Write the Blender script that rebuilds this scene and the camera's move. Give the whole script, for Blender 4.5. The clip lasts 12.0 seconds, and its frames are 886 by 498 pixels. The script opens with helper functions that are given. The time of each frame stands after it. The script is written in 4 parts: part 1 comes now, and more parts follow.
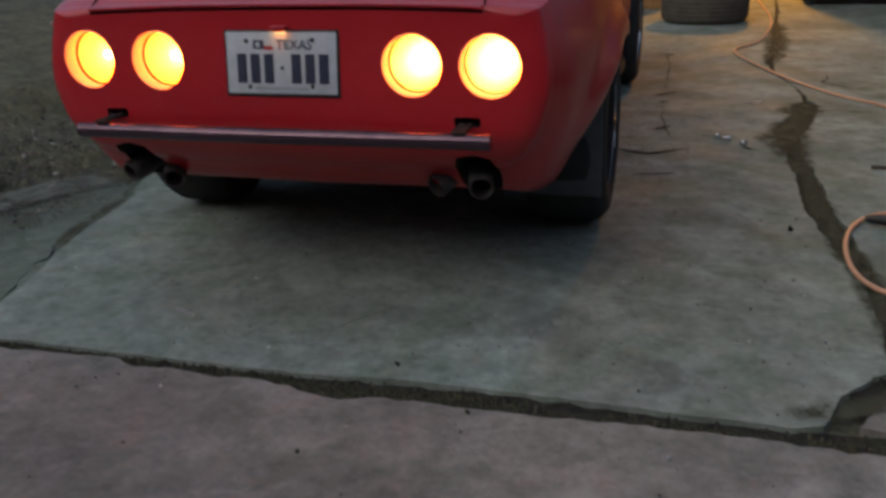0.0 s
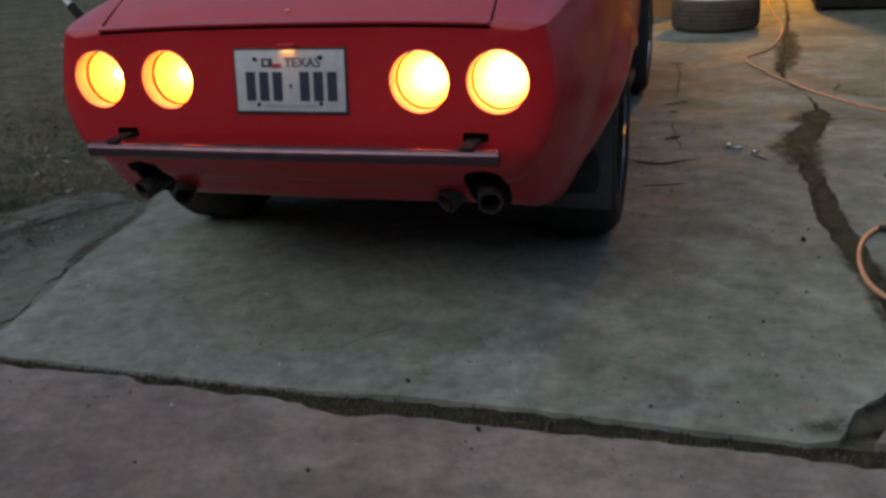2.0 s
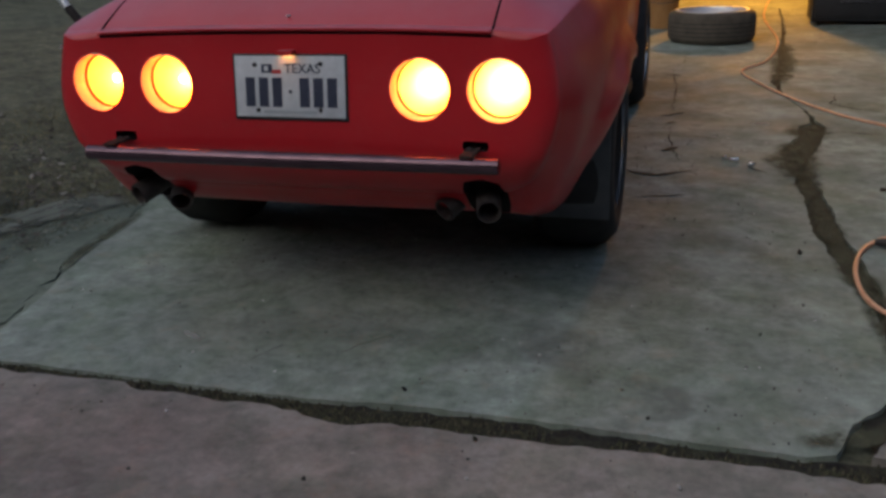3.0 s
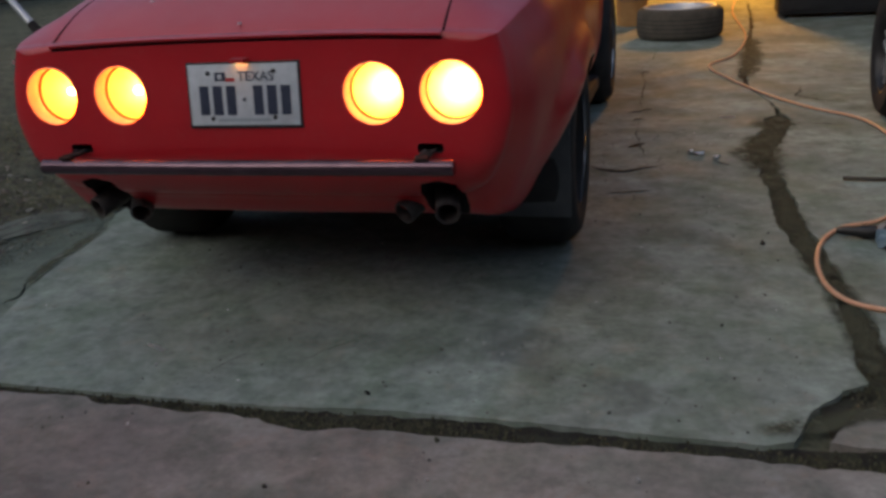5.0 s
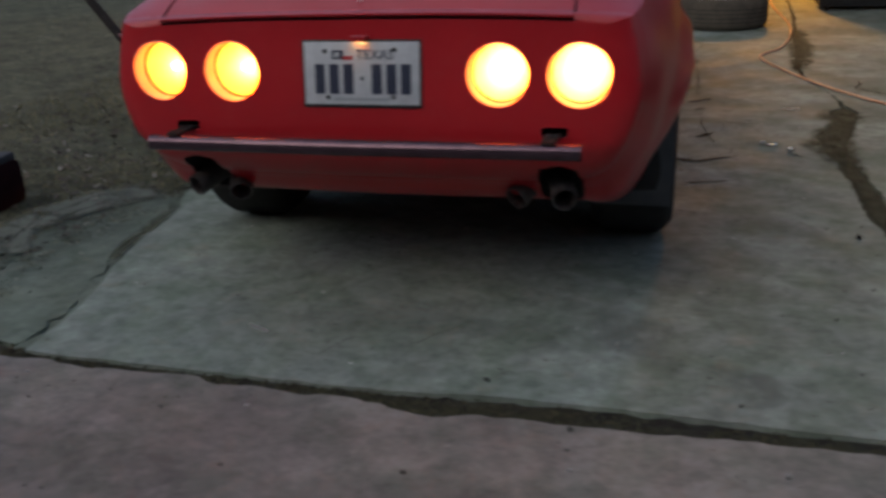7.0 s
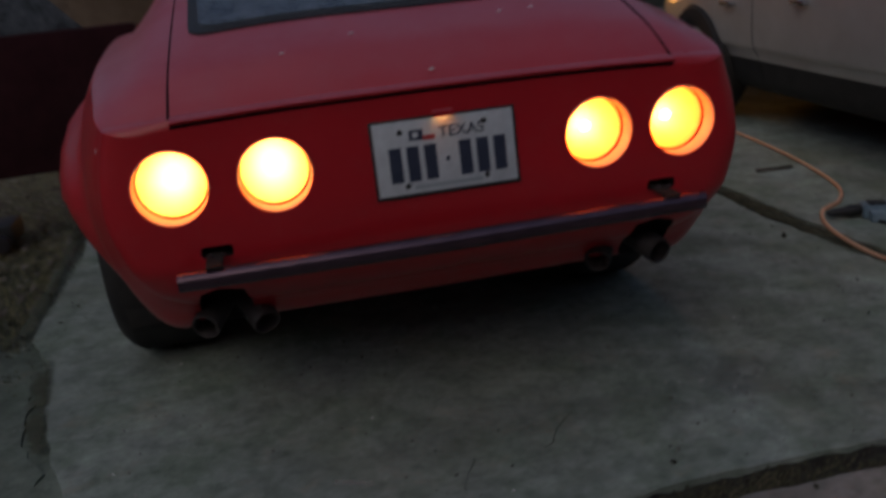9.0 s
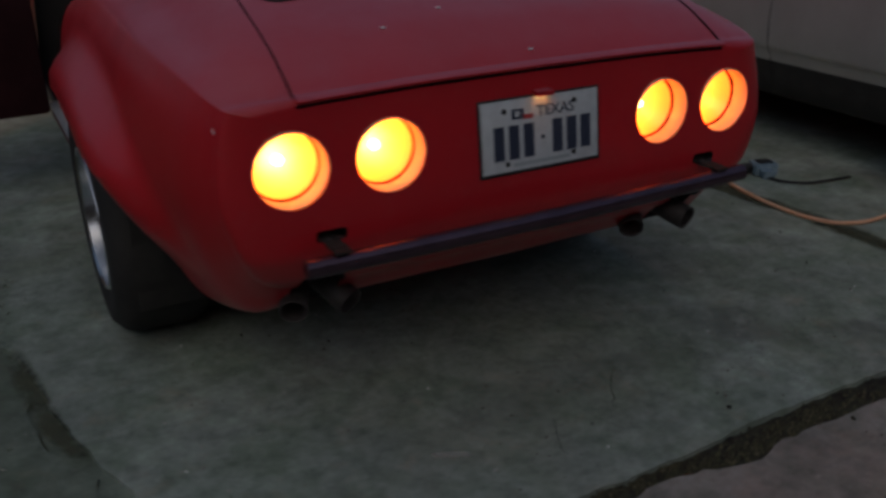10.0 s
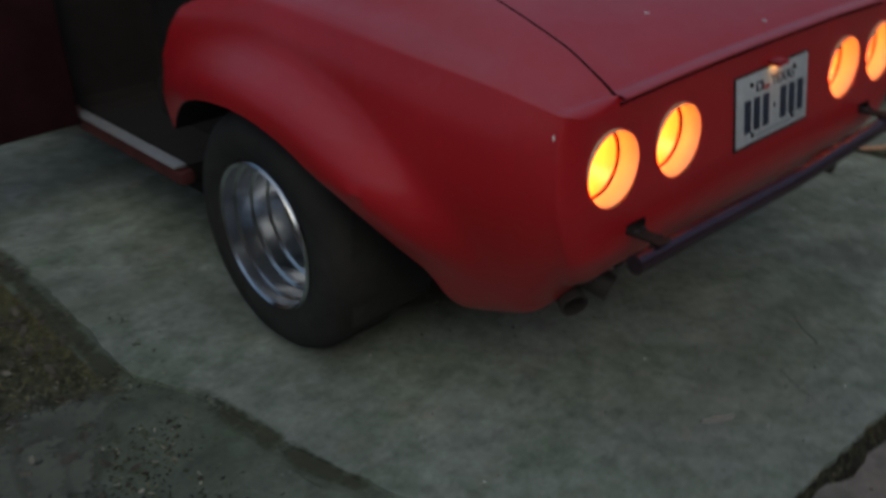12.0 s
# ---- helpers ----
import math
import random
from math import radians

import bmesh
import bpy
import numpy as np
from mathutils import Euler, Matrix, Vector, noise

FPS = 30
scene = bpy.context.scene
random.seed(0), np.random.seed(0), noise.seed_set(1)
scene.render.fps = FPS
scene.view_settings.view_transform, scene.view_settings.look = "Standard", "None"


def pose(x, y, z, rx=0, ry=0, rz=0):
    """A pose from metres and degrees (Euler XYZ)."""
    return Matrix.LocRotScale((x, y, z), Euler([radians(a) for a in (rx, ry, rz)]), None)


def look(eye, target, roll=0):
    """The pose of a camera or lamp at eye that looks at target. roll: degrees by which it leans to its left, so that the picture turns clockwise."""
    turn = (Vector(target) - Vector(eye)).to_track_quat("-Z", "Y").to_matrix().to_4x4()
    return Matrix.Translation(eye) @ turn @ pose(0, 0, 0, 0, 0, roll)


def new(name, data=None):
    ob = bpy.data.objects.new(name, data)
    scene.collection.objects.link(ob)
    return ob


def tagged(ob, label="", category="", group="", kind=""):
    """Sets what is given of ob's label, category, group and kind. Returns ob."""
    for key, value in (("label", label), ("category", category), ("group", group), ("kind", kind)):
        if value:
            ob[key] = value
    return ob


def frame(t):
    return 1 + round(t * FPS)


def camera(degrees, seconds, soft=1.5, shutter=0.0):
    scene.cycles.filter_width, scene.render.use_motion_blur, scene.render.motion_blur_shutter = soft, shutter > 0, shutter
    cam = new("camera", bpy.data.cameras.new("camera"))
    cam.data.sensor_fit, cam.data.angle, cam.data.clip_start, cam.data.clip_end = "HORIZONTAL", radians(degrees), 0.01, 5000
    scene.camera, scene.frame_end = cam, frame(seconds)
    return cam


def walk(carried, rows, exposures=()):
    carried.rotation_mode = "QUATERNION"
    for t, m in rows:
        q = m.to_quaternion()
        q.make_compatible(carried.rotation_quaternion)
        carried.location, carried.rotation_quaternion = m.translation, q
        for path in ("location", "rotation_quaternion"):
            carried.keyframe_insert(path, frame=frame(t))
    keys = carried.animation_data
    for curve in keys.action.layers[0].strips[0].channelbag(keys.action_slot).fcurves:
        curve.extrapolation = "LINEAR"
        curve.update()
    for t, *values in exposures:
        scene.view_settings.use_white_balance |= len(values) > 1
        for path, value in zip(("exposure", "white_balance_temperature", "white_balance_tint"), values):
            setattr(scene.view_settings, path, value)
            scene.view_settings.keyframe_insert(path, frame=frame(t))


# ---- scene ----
cam = camera(53.0, 12.0, 3.1, 0.8)
PATH = [
    (0, (1.058, -2.088, 1.028), (0.505, -0.305, 0.312), -2.1),
    (0.5, (1.056, -2.079, 1.019), (0.543, -0.298, 0.268), -1.6),
    (1, (1.058, -2.082, 1.03), (0.518, -0.3, 0.299), -2.5),
    (1.5, (1.066, -2.08, 1.041), (0.481, -0.303, 0.336), -3.3),
    (2, (1.065, -2.078, 1.041), (0.482, -0.295, 0.346), -3.0),
    (2.5, (1.05, -2.077, 1.043), (0.483, -0.285, 0.362), -2.0),
    (4.3, (1.055, -2.068, 1.033), (0.495, -0.271, 0.358), -2.8),
    (4.5, (1.067, -2.067, 1.04), (0.518, -0.267, 0.363), -3.1),
    (5, (1.112, -2.061, 1.033), (0.576, -0.255, 0.361), -3.7),
    (5.5, (1.154, -2.049, 1.03), (0.639, -0.235, 0.363), -3.5),
    (6, (1.14, -2.054, 1.027), (0.612, -0.246, 0.356), -3.6),
    (6.5, (1.0, -2.083, 1.042), (0.461, -0.277, 0.372), -1.7),
    (7, (0.828, -2.106, 1.034), (0.286, -0.313, 0.332), -2.4),
    (7.2, (0.744, -2.094, 1.016), (0.184, -0.29, 0.359), -2.2),
    (8.8, (-0.227, -1.883, 1.107), (0.009, 0.001, 0.478), -5.7),
    (9, (-0.336, -1.836, 1.099), (-0.02, 0.028, 0.444), -5.6),
    (9.5, (-0.674, -1.667, 1.174), (-0.102, 0.072, 0.368), -2.8),
    (10, (-1.062, -1.586, 1.227), (-0.22, 0.037, 0.417), -0.6),
    (10.5, (-1.351, -1.418, 1.248), (-0.39, 0.133, 0.428), 0.2),
    (11, (-1.525, -1.236, 1.329), (-0.564, 0.295, 0.474), -0.0),
    (11.5, (-1.673, -1.157, 1.335), (-0.68, 0.349, 0.472), -1.2),
    (12, (-1.832, -0.997, 1.336), (-0.689, 0.357, 0.41), -2.5),
]
EXPOSURES = [(0, 0.78, 6380, 9), (7.2, 0.72, 6380, 9), (8.8, -0.2, 6350, 14), (9.5, -0.29, 6350, 12), (10, -0.32, 6380, 9), (10.5, -0.3, 6400, 6), (11, 0.0, 6450, 3), (11.5, 0.18, 6480, 2.5), (12, 0.28, 6500, 2)]
walk(cam, [(t, look(eye, target, roll)) for t, eye, target, roll in PATH], EXPOSURES)

# ---- light: a dull dusk sky, a garage lamp, the car's own lamps ----
world = bpy.data.worlds.new("dusk")
scene.world = world
world.use_nodes = True
sky = world.node_tree.nodes.new("ShaderNodeTexSky")
sky.sky_type, sky.sun_disc = "NISHITA", False
sky.sun_elevation, sky.sun_rotation = radians(44), radians(212)
sky.dust_density, sky.air_density, sky.ozone_density = 2.6, 1.0, 1.0
background = world.node_tree.nodes["Background"]
background.inputs[1].default_value = 0.07
world.node_tree.links.new(sky.outputs[0], background.inputs[0])

sun = new("sun", bpy.data.lights.new("sun", "SUN"))
sun.data.energy, sun.data.angle, sun.data.color = 0.1, radians(60), (1.0, 0.95, 0.88)
sun.matrix_world = look((-4, 1, 9), (0, 0, 0))


def lamp(name, kind, energy, colour, m, size=0.1):
    ob = new(name, bpy.data.lights.new(name, kind))
    ob.data.energy, ob.data.color = energy, colour
    if kind == "AREA":
        ob.data.size = size
    else:
        ob.data.shadow_soft_size = size
    ob.matrix_world = m
    return ob


GARAGE_LAMP = (1.42, 10.4, 2.1)
lamp("garage_light", "POINT", 310, (1.0, 0.42, 0.06), pose(*GARAGE_LAMP), 0.22)


# ---- materials ----
def material(name, build, **values):
    m = bpy.data.materials.new(name)
    m.use_nodes = True
    nt = m.node_tree
    p = nt.nodes["Principled BSDF"]
    for key, value in values.items():
        p.inputs[key.replace("_", " ").title().replace("Ior", "IOR")].default_value = value
    if build:
        build(nt, p)
    return m


def coords(nt, kind="Object"):
    return nt.nodes.new("ShaderNodeTexCoord").outputs[kind]


def noisy(nt, scale, detail=6, rough=0.6, vec=None):
    n = nt.nodes.new("ShaderNodeTexNoise")
    n.inputs["Scale"].default_value, n.inputs["Detail"].default_value, n.inputs["Roughness"].default_value = scale, detail, rough
    nt.links.new(vec or coords(nt), n.inputs["Vector"])
    return n.outputs["Fac"]


def mapped(nt, shift):
    m = nt.nodes.new("ShaderNodeMapping")
    m.inputs["Location"].default_value = shift
    nt.links.new(coords(nt), m.inputs["Vector"])
    return m.outputs[0]


def ramp(nt, fac, *stops):
    r = nt.nodes.new("ShaderNodeValToRGB")
    while len(r.color_ramp.elements) < len(stops):
        r.color_ramp.elements.new(0.5)
    for e, (at, colour) in zip(r.color_ramp.elements, stops):
        e.position = at
        e.color = (*colour, 1) if not isinstance(colour, (int, float)) else (colour, colour, colour, 1)
    nt.links.new(fac, r.inputs[0])
    return r.outputs[0]


def mix(nt, fac, a, b, kind="MIX"):
    m = nt.nodes.new("ShaderNodeMix")
    m.data_type, m.blend_type = "RGBA", kind
    for socket, value in ((m.inputs[0], fac), (m.inputs[6], a), (m.inputs[7], b)):
        if isinstance(value, (int, float)):
            socket.default_value = value
        elif isinstance(value, tuple):
            socket.default_value = (*value, 1)
        else:
            nt.links.new(value, socket)
    return m.outputs[2]


def bump(nt, p, height, strength=0.3, distance=0.01):
    b = nt.nodes.new("ShaderNodeBump")
    b.inputs["Strength"].default_value, b.inputs["Distance"].default_value = strength, distance
    nt.links.new(height, b.inputs["Height"])
    nt.links.new(b.outputs[0], p.inputs["Normal"])


def concrete_nodes(light, dark, moss):
    def build(nt, p):
        c = ramp(nt, noisy(nt, 1.9, 10, 0.74), (0.36, dark), (0.62, light))
        green = ramp(nt, noisy(nt, 3.6, 9, 0.7), (0.42, 0.0), (0.62, 0.85))
        c = mix(nt, green, c, moss)
        brown = ramp(nt, noisy(nt, 2.2, 8, 0.7, mapped(nt, (7, 3, 1))), (0.5, 0.0), (0.7, 0.4))
        c = mix(nt, brown, c, (light[0] * 0.82, light[1] * 0.74, light[2] * 0.64))
        damp = ramp(nt, noisy(nt, 1.1, 7, 0.72, mapped(nt, (4, 1, 6))), (0.4, 0.72), (0.6, 1.03))
        c = mix(nt, 1.0, c, damp, "MULTIPLY")
        c = mix(nt, 1.0, c, ramp(nt, noisy(nt, 38, 7, 0.75), (0.28, 0.72), (0.72, 1.06)), "MULTIPLY")
        mottle = ramp(nt, noisy(nt, 13, 9, 0.72, mapped(nt, (5, 8, 2))), (0.36, 0.74), (0.5, 1.0), (0.66, 1.16))
        c = mix(nt, 1.0, c, mottle, "MULTIPLY")
        rusty = ramp(nt, noisy(nt, 7, 9, 0.75, mapped(nt, (1, 5, 9))), (0.55, 0.0), (0.72, 0.45))
        c = mix(nt, rusty, c, (light[0] * 0.8, light[1] * 0.58, light[2] * 0.48))
        spot = ramp(nt, noisy(nt, 11, 6, 0.62), (0.62, 0.0), (0.72, 0.55))
        c = mix(nt, spot, c, tuple(0.5 * v for v in dark))
        pale = ramp(nt, noisy(nt, 16, 5, 0.6, mapped(nt, (2, 9, 4))), (0.68, 0.0), (0.76, 0.5))
        c = mix(nt, pale, c, (0.42, 0.41, 0.38))
        nt.links.new(c, p.inputs["Base Color"])
        nt.links.new(ramp(nt, noisy(nt, 3, 5), (0.3, 0.7), (0.7, 0.95)), p.inputs["Roughness"])
        bump(nt, p, noisy(nt, 24, 9, 0.7), 0.45, 0.006)
    return build


CONCRETE = material("concrete", concrete_nodes((0.42, 0.482, 0.432), (0.24, 0.283, 0.25), (0.19, 0.248, 0.184)))
CONCRETE_WORN = material("worn_concrete", concrete_nodes((0.40, 0.375, 0.345), (0.25, 0.235, 0.215), (0.2, 0.21, 0.175)))
CONCRETE_DIRTY = material("dirt_covered_concrete", concrete_nodes((0.245, 0.295, 0.24), (0.155, 0.19, 0.147), (0.12, 0.155, 0.11)))


def soil_nodes(nt, p):
    c = ramp(nt, noisy(nt, 9, 9, 0.75), (0.28, (0.082, 0.088, 0.056)), (0.5, (0.147, 0.156, 0.1)), (0.72, (0.24, 0.236, 0.16)))
    c = mix(nt, 1.0, c, ramp(nt, noisy(nt, 2.3, 8, 0.75), (0.35, 0.5), (0.6, 1.1)), "MULTIPLY")
    c = mix(nt, 1.0, c, ramp(nt, noisy(nt, 19, 8, 0.75, mapped(nt, (3, 7, 5))), (0.36, 0.35), (0.52, 1.0), (0.68, 1.35)), "MULTIPLY")
    nt.links.new(c, p.inputs["Base Color"])
    bump(nt, p, noisy(nt, 45, 8, 0.75), 0.9, 0.02)


SOIL = material("soil", soil_nodes, roughness=0.95)


def moss_nodes(nt, p):
    c = ramp(nt, noisy(nt, 17, 9, 0.82), (0.42, (0.014, 0.012, 0.009)), (0.52, (0.042, 0.04, 0.026)), (0.62, (0.07, 0.078, 0.04)), (0.74, (0.15, 0.14, 0.1)))
    nt.links.new(c, p.inputs["Base Color"])
    bump(nt, p, noisy(nt, 120, 8, 0.75), 1.0, 0.01)


MOSS = material("moss_and_dirt", moss_nodes, roughness=0.95)


def film_nodes(dark, light, cover):
    def build(nt, p):
        nt.links.new(ramp(nt, noisy(nt, 18, 9, 0.78), (0.3, dark), (0.7, light)), p.inputs["Base Color"])
        across = nt.nodes.new("ShaderNodeSeparateXYZ")
        nt.links.new(coords(nt, "UV"), across.inputs[0])
        edge = mix(nt, 1.0, ramp(nt, across.outputs["X"], (0.0, 0.0), (0.75, 1.0)), ramp(nt, across.outputs["Y"], (0.0, 0.0), (0.8, 1.0)), "MULTIPLY")
        patchy = mix(nt, 1.0, edge, ramp(nt, noisy(nt, 9, 9, 0.75), (0.36, 0.0), (0.6, 1.0)), "MULTIPLY")
        nt.links.new(ramp(nt, patchy, (0.05, 0.0), (0.45, cover)), p.inputs["Alpha"])
        bump(nt, p, noisy(nt, 70, 8, 0.75), 0.5, 0.004)
    return build


FILM = material("mossy_film", film_nodes((0.035, 0.038, 0.022), (0.1, 0.11, 0.065), 0.75), roughness=0.95)
SOIL_FILM = material("soil_film", film_nodes((0.08, 0.09, 0.07), (0.17, 0.185, 0.15), 0.95), roughness=0.95)
PALE_FILM = material("pale_scuff_film", film_nodes((0.5, 0.48, 0.44), (0.62, 0.6, 0.55), 0.35), roughness=0.95)
DIRT_FILM = material("dirt_film", film_nodes((0.13, 0.13, 0.11), (0.2, 0.2, 0.17), 0.16), roughness=0.95)


def island_nodes(*stops):
    def build(nt, p):
        geo = nt.nodes.new("ShaderNodeNewGeometry")
        nt.links.new(ramp(nt, geo.outputs["Random Per Island"], *stops), p.inputs["Base Color"])
    return build


GRASS = material("dormant_grass", island_nodes((0.0, (0.055, 0.066, 0.028)), (0.45, (0.12, 0.125, 0.055)), (0.75, (0.2, 0.18, 0.085)), (1.0, (0.36, 0.3, 0.16))), roughness=0.8)
LEAF = material("dry_leaf", island_nodes((0.0, (0.05, 0.045, 0.035)), (0.7, (0.10, 0.085, 0.065)), (0.9, (0.14, 0.12, 0.09)), (1.0, (0.3, 0.29, 0.25))), roughness=0.75)
STONE = material("pale_stone", island_nodes((0.0, (0.12, 0.12, 0.11)), (0.7, (0.2, 0.2, 0.18)), (1.0, (0.38, 0.38, 0.36))), roughness=0.8)


def paint_nodes(nt, p):
    c = ramp(nt, noisy(nt, 2.2, 6, 0.6), (0.3, (0.41, 0.009, 0.016)), (0.7, (0.5, 0.013, 0.022)))
    dust = ramp(nt, noisy(nt, 26, 9, 0.75), (0.52, 0.0), (0.8, 0.1))
    c = mix(nt, dust, c, (0.34, 0.18, 0.16))
    # upward faces paler and pinker: sky sheen put into the colour, with dust
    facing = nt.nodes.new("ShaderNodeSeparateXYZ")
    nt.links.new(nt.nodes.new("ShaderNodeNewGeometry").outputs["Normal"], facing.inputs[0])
    sky_sheen = mix(nt, 1.0, ramp(nt, facing.outputs["Z"], (0.55, 0.0), (1.0, 0.52)), ramp(nt, noisy(nt, 4, 8, 0.7), (0.3, 0.5), (0.7, 1.0)), "MULTIPLY")
    c = mix(nt, sky_sheen, c, (0.46, 0.22, 0.28))
    nt.links.new(c, p.inputs["Base Color"])
    nt.links.new(ramp(nt, noisy(nt, 5, 7, 0.7), (0.3, 0.32), (0.75, 0.46)), p.inputs["Roughness"])
    bump(nt, p, noisy(nt, 7, 3, 0.5), 0.06, 0.01)


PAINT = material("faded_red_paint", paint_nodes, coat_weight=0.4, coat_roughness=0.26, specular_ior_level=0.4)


def dull_nodes(a, b, scale=12, depth=0.002):
    def build(nt, p):
        nt.links.new(ramp(nt, noisy(nt, scale, 7, 0.65), (0.3, a), (0.72, b)), p.inputs["Base Color"])
        bump(nt, p, noisy(nt, scale * 9, 6, 0.7), 0.3, depth)
    return build


RUBBER = material("tyre_rubber", dull_nodes((0.022, 0.022, 0.022), (0.045, 0.043, 0.041)), roughness=0.85, specular_ior_level=0.25)
BLACK = material("black_plastic", dull_nodes((0.012, 0.012, 0.013), (0.025, 0.025, 0.027)), roughness=0.5)
BUMPER = material("dull_purplish_steel", dull_nodes((0.085, 0.054, 0.07), (0.145, 0.094, 0.12), 20), metallic=0.8, roughness=0.22)
# paler flap rubber: the light on the right flap is put into its colour
FLAP = material("pale_grey_rubber", dull_nodes((0.06, 0.062, 0.066), (0.105, 0.108, 0.112), 9), roughness=0.8)
CLADDING = material("dark_sill_cladding", dull_nodes((0.02, 0.019, 0.018), (0.04, 0.038, 0.035)), roughness=0.7)
MATT = material("matt_black_gasket", None, base_color=(0.001, 0.001, 0.001, 1), roughness=1.0, specular_ior_level=0.0)
MAROON = material("dark_red_trim", dull_nodes((0.022, 0.007, 0.009), (0.042, 0.014, 0.017), 7), roughness=0.95, specular_ior_level=0.1)
# darkened red: the shade under the open door is put into its colour
SHADED_RED = material("shaded_red_paint", dull_nodes((0.055, 0.015, 0.015), (0.13, 0.026, 0.026), 9), roughness=0.7)
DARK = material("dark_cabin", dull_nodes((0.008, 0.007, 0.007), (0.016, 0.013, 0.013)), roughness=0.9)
STEEL = material("dull_steel_tube", dull_nodes((0.06, 0.055, 0.06), (0.12, 0.11, 0.12), 20), metallic=0.75, roughness=0.33)
RUST = material("sooty_exhaust", dull_nodes((0.016, 0.014, 0.013), (0.04, 0.034, 0.03), 30), roughness=0.8, specular_ior_level=0.25)
SOOT = material("sooty_pipe_steel", dull_nodes((0.035, 0.029, 0.028), (0.09, 0.078, 0.075), 24), metallic=0.35, roughness=0.55)
ALLOY = material("polished_alloy", dull_nodes((0.5, 0.52, 0.55), (0.68, 0.7, 0.73), 8, 0.0005), metallic=1.0, roughness=0.2)
ZINC = material("bright_zinc", dull_nodes((0.6, 0.62, 0.64), (0.78, 0.8, 0.82), 30, 0.0003), metallic=0.85, roughness=0.2)
BRUSHED = material("brushed_aluminium", dull_nodes((0.5, 0.52, 0.55), (0.66, 0.68, 0.7), 14, 0.0005), metallic=0.7, roughness=0.5)
SEAL = material("window_rubber", dull_nodes((0.02, 0.022, 0.024), (0.04, 0.042, 0.045)), roughness=0.55)


def glass_nodes(nt, p):
    # blue-grey patches: dust, and the sky's reflection put into the base colour
    c = ramp(nt, noisy(nt, 13, 8, 0.75), (0.35, (0.035, 0.042, 0.05)), (0.7, (0.15, 0.17, 0.19)))
    nt.links.new(c, p.inputs["Base Color"])
    nt.links.new(ramp(nt, noisy(nt, 11, 8, 0.7), (0.3, 0.06), (0.8, 0.3)), p.inputs["Roughness"])


GLASS = material("dusty_sky_tinted_glass", glass_nodes, ior=1.5)
PLATE = material("plate_white", dull_nodes((0.46, 0.5, 0.53), (0.6, 0.64, 0.67), 40, 0.0004), roughness=0.4)
INK = material("plate_dark_ink", dull_nodes((0.02, 0.03, 0.06), (0.035, 0.045, 0.08), 40, 0.0004), roughness=0.5)
INK_RED = material("plate_red_ink", None, base_color=(0.4, 0.05, 0.05, 1), roughness=0.5)
SILVER = material("silver_car_paint", dull_nodes((0.52, 0.5, 0.47), (0.62, 0.6, 0.57), 4, 0.0003), metallic=0.5, roughness=0.4, coat_weight=0.5)
ORANGE = material("orange_cable_sheath", dull_nodes((0.68, 0.33, 0.19), (0.8, 0.49, 0.33), 18, 0.001), roughness=0.5)
TAN = material("tan_drum", dull_nodes((0.4, 0.2, 0.07), (0.52, 0.3, 0.12), 10), roughness=0.7)
CHIP = material("pale_chip", None, base_color=(0.85, 0.8, 0.78, 1), roughness=0.5)
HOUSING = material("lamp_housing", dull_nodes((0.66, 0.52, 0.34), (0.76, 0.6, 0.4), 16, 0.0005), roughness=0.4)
WALL = material("brown_wall", dull_nodes((0.12, 0.085, 0.06), (0.2, 0.15, 0.11), 3), roughness=0.85)
ROOF = material("roof_shingle", dull_nodes((0.05, 0.045, 0.04), (0.1, 0.09, 0.08), 6), roughness=0.9)
BLUE_GREY = material("blue_grey_plastic", dull_nodes((0.1, 0.17, 0.23), (0.27, 0.36, 0.43), 22, 0.001), roughness=0.4)


def glow(name, hot, edge, strength, spread):
    """A lit lens: hottest in front of its bulb, at the object's origin, redder to the rim."""
    m = bpy.data.materials.new(name)
    m.use_nodes = True
    nt = m.node_tree
    p = nt.nodes["Principled BSDF"]
    p.inputs["Base Color"].default_value, p.inputs["Roughness"].default_value = (0.5, 0.03, 0.02, 1), 0.15
    length = nt.nodes.new("ShaderNodeVectorMath")
    length.operation = "LENGTH"
    nt.links.new(coords(nt), length.inputs[0])
    scaled = nt.nodes.new("ShaderNodeMath")
    scaled.operation, scaled.inputs[1].default_value = "DIVIDE", spread
    nt.links.new(length.outputs["Value"], scaled.inputs[0])
    middle = tuple(0.34 * a + 0.66 * b for a, b in zip(hot, edge))
    uneven = nt.nodes.new("ShaderNodeMath")
    uneven.operation = "MULTIPLY_ADD"
    nt.links.new(ramp(nt, noisy(nt, 22, 2, 0.5), (0.3, 0.0), (0.7, 0.5)), uneven.inputs[0])
    uneven.inputs[1].default_value = 0.14
    nt.links.new(scaled.outputs[0], uneven.inputs[2])
    nt.links.new(ramp(nt, uneven.outputs[0], (0.15, hot), (0.6, middle), (0.98, edge)), p.inputs["Emission Color"])
    p.inputs["Emission Strength"].default_value = strength
    return m


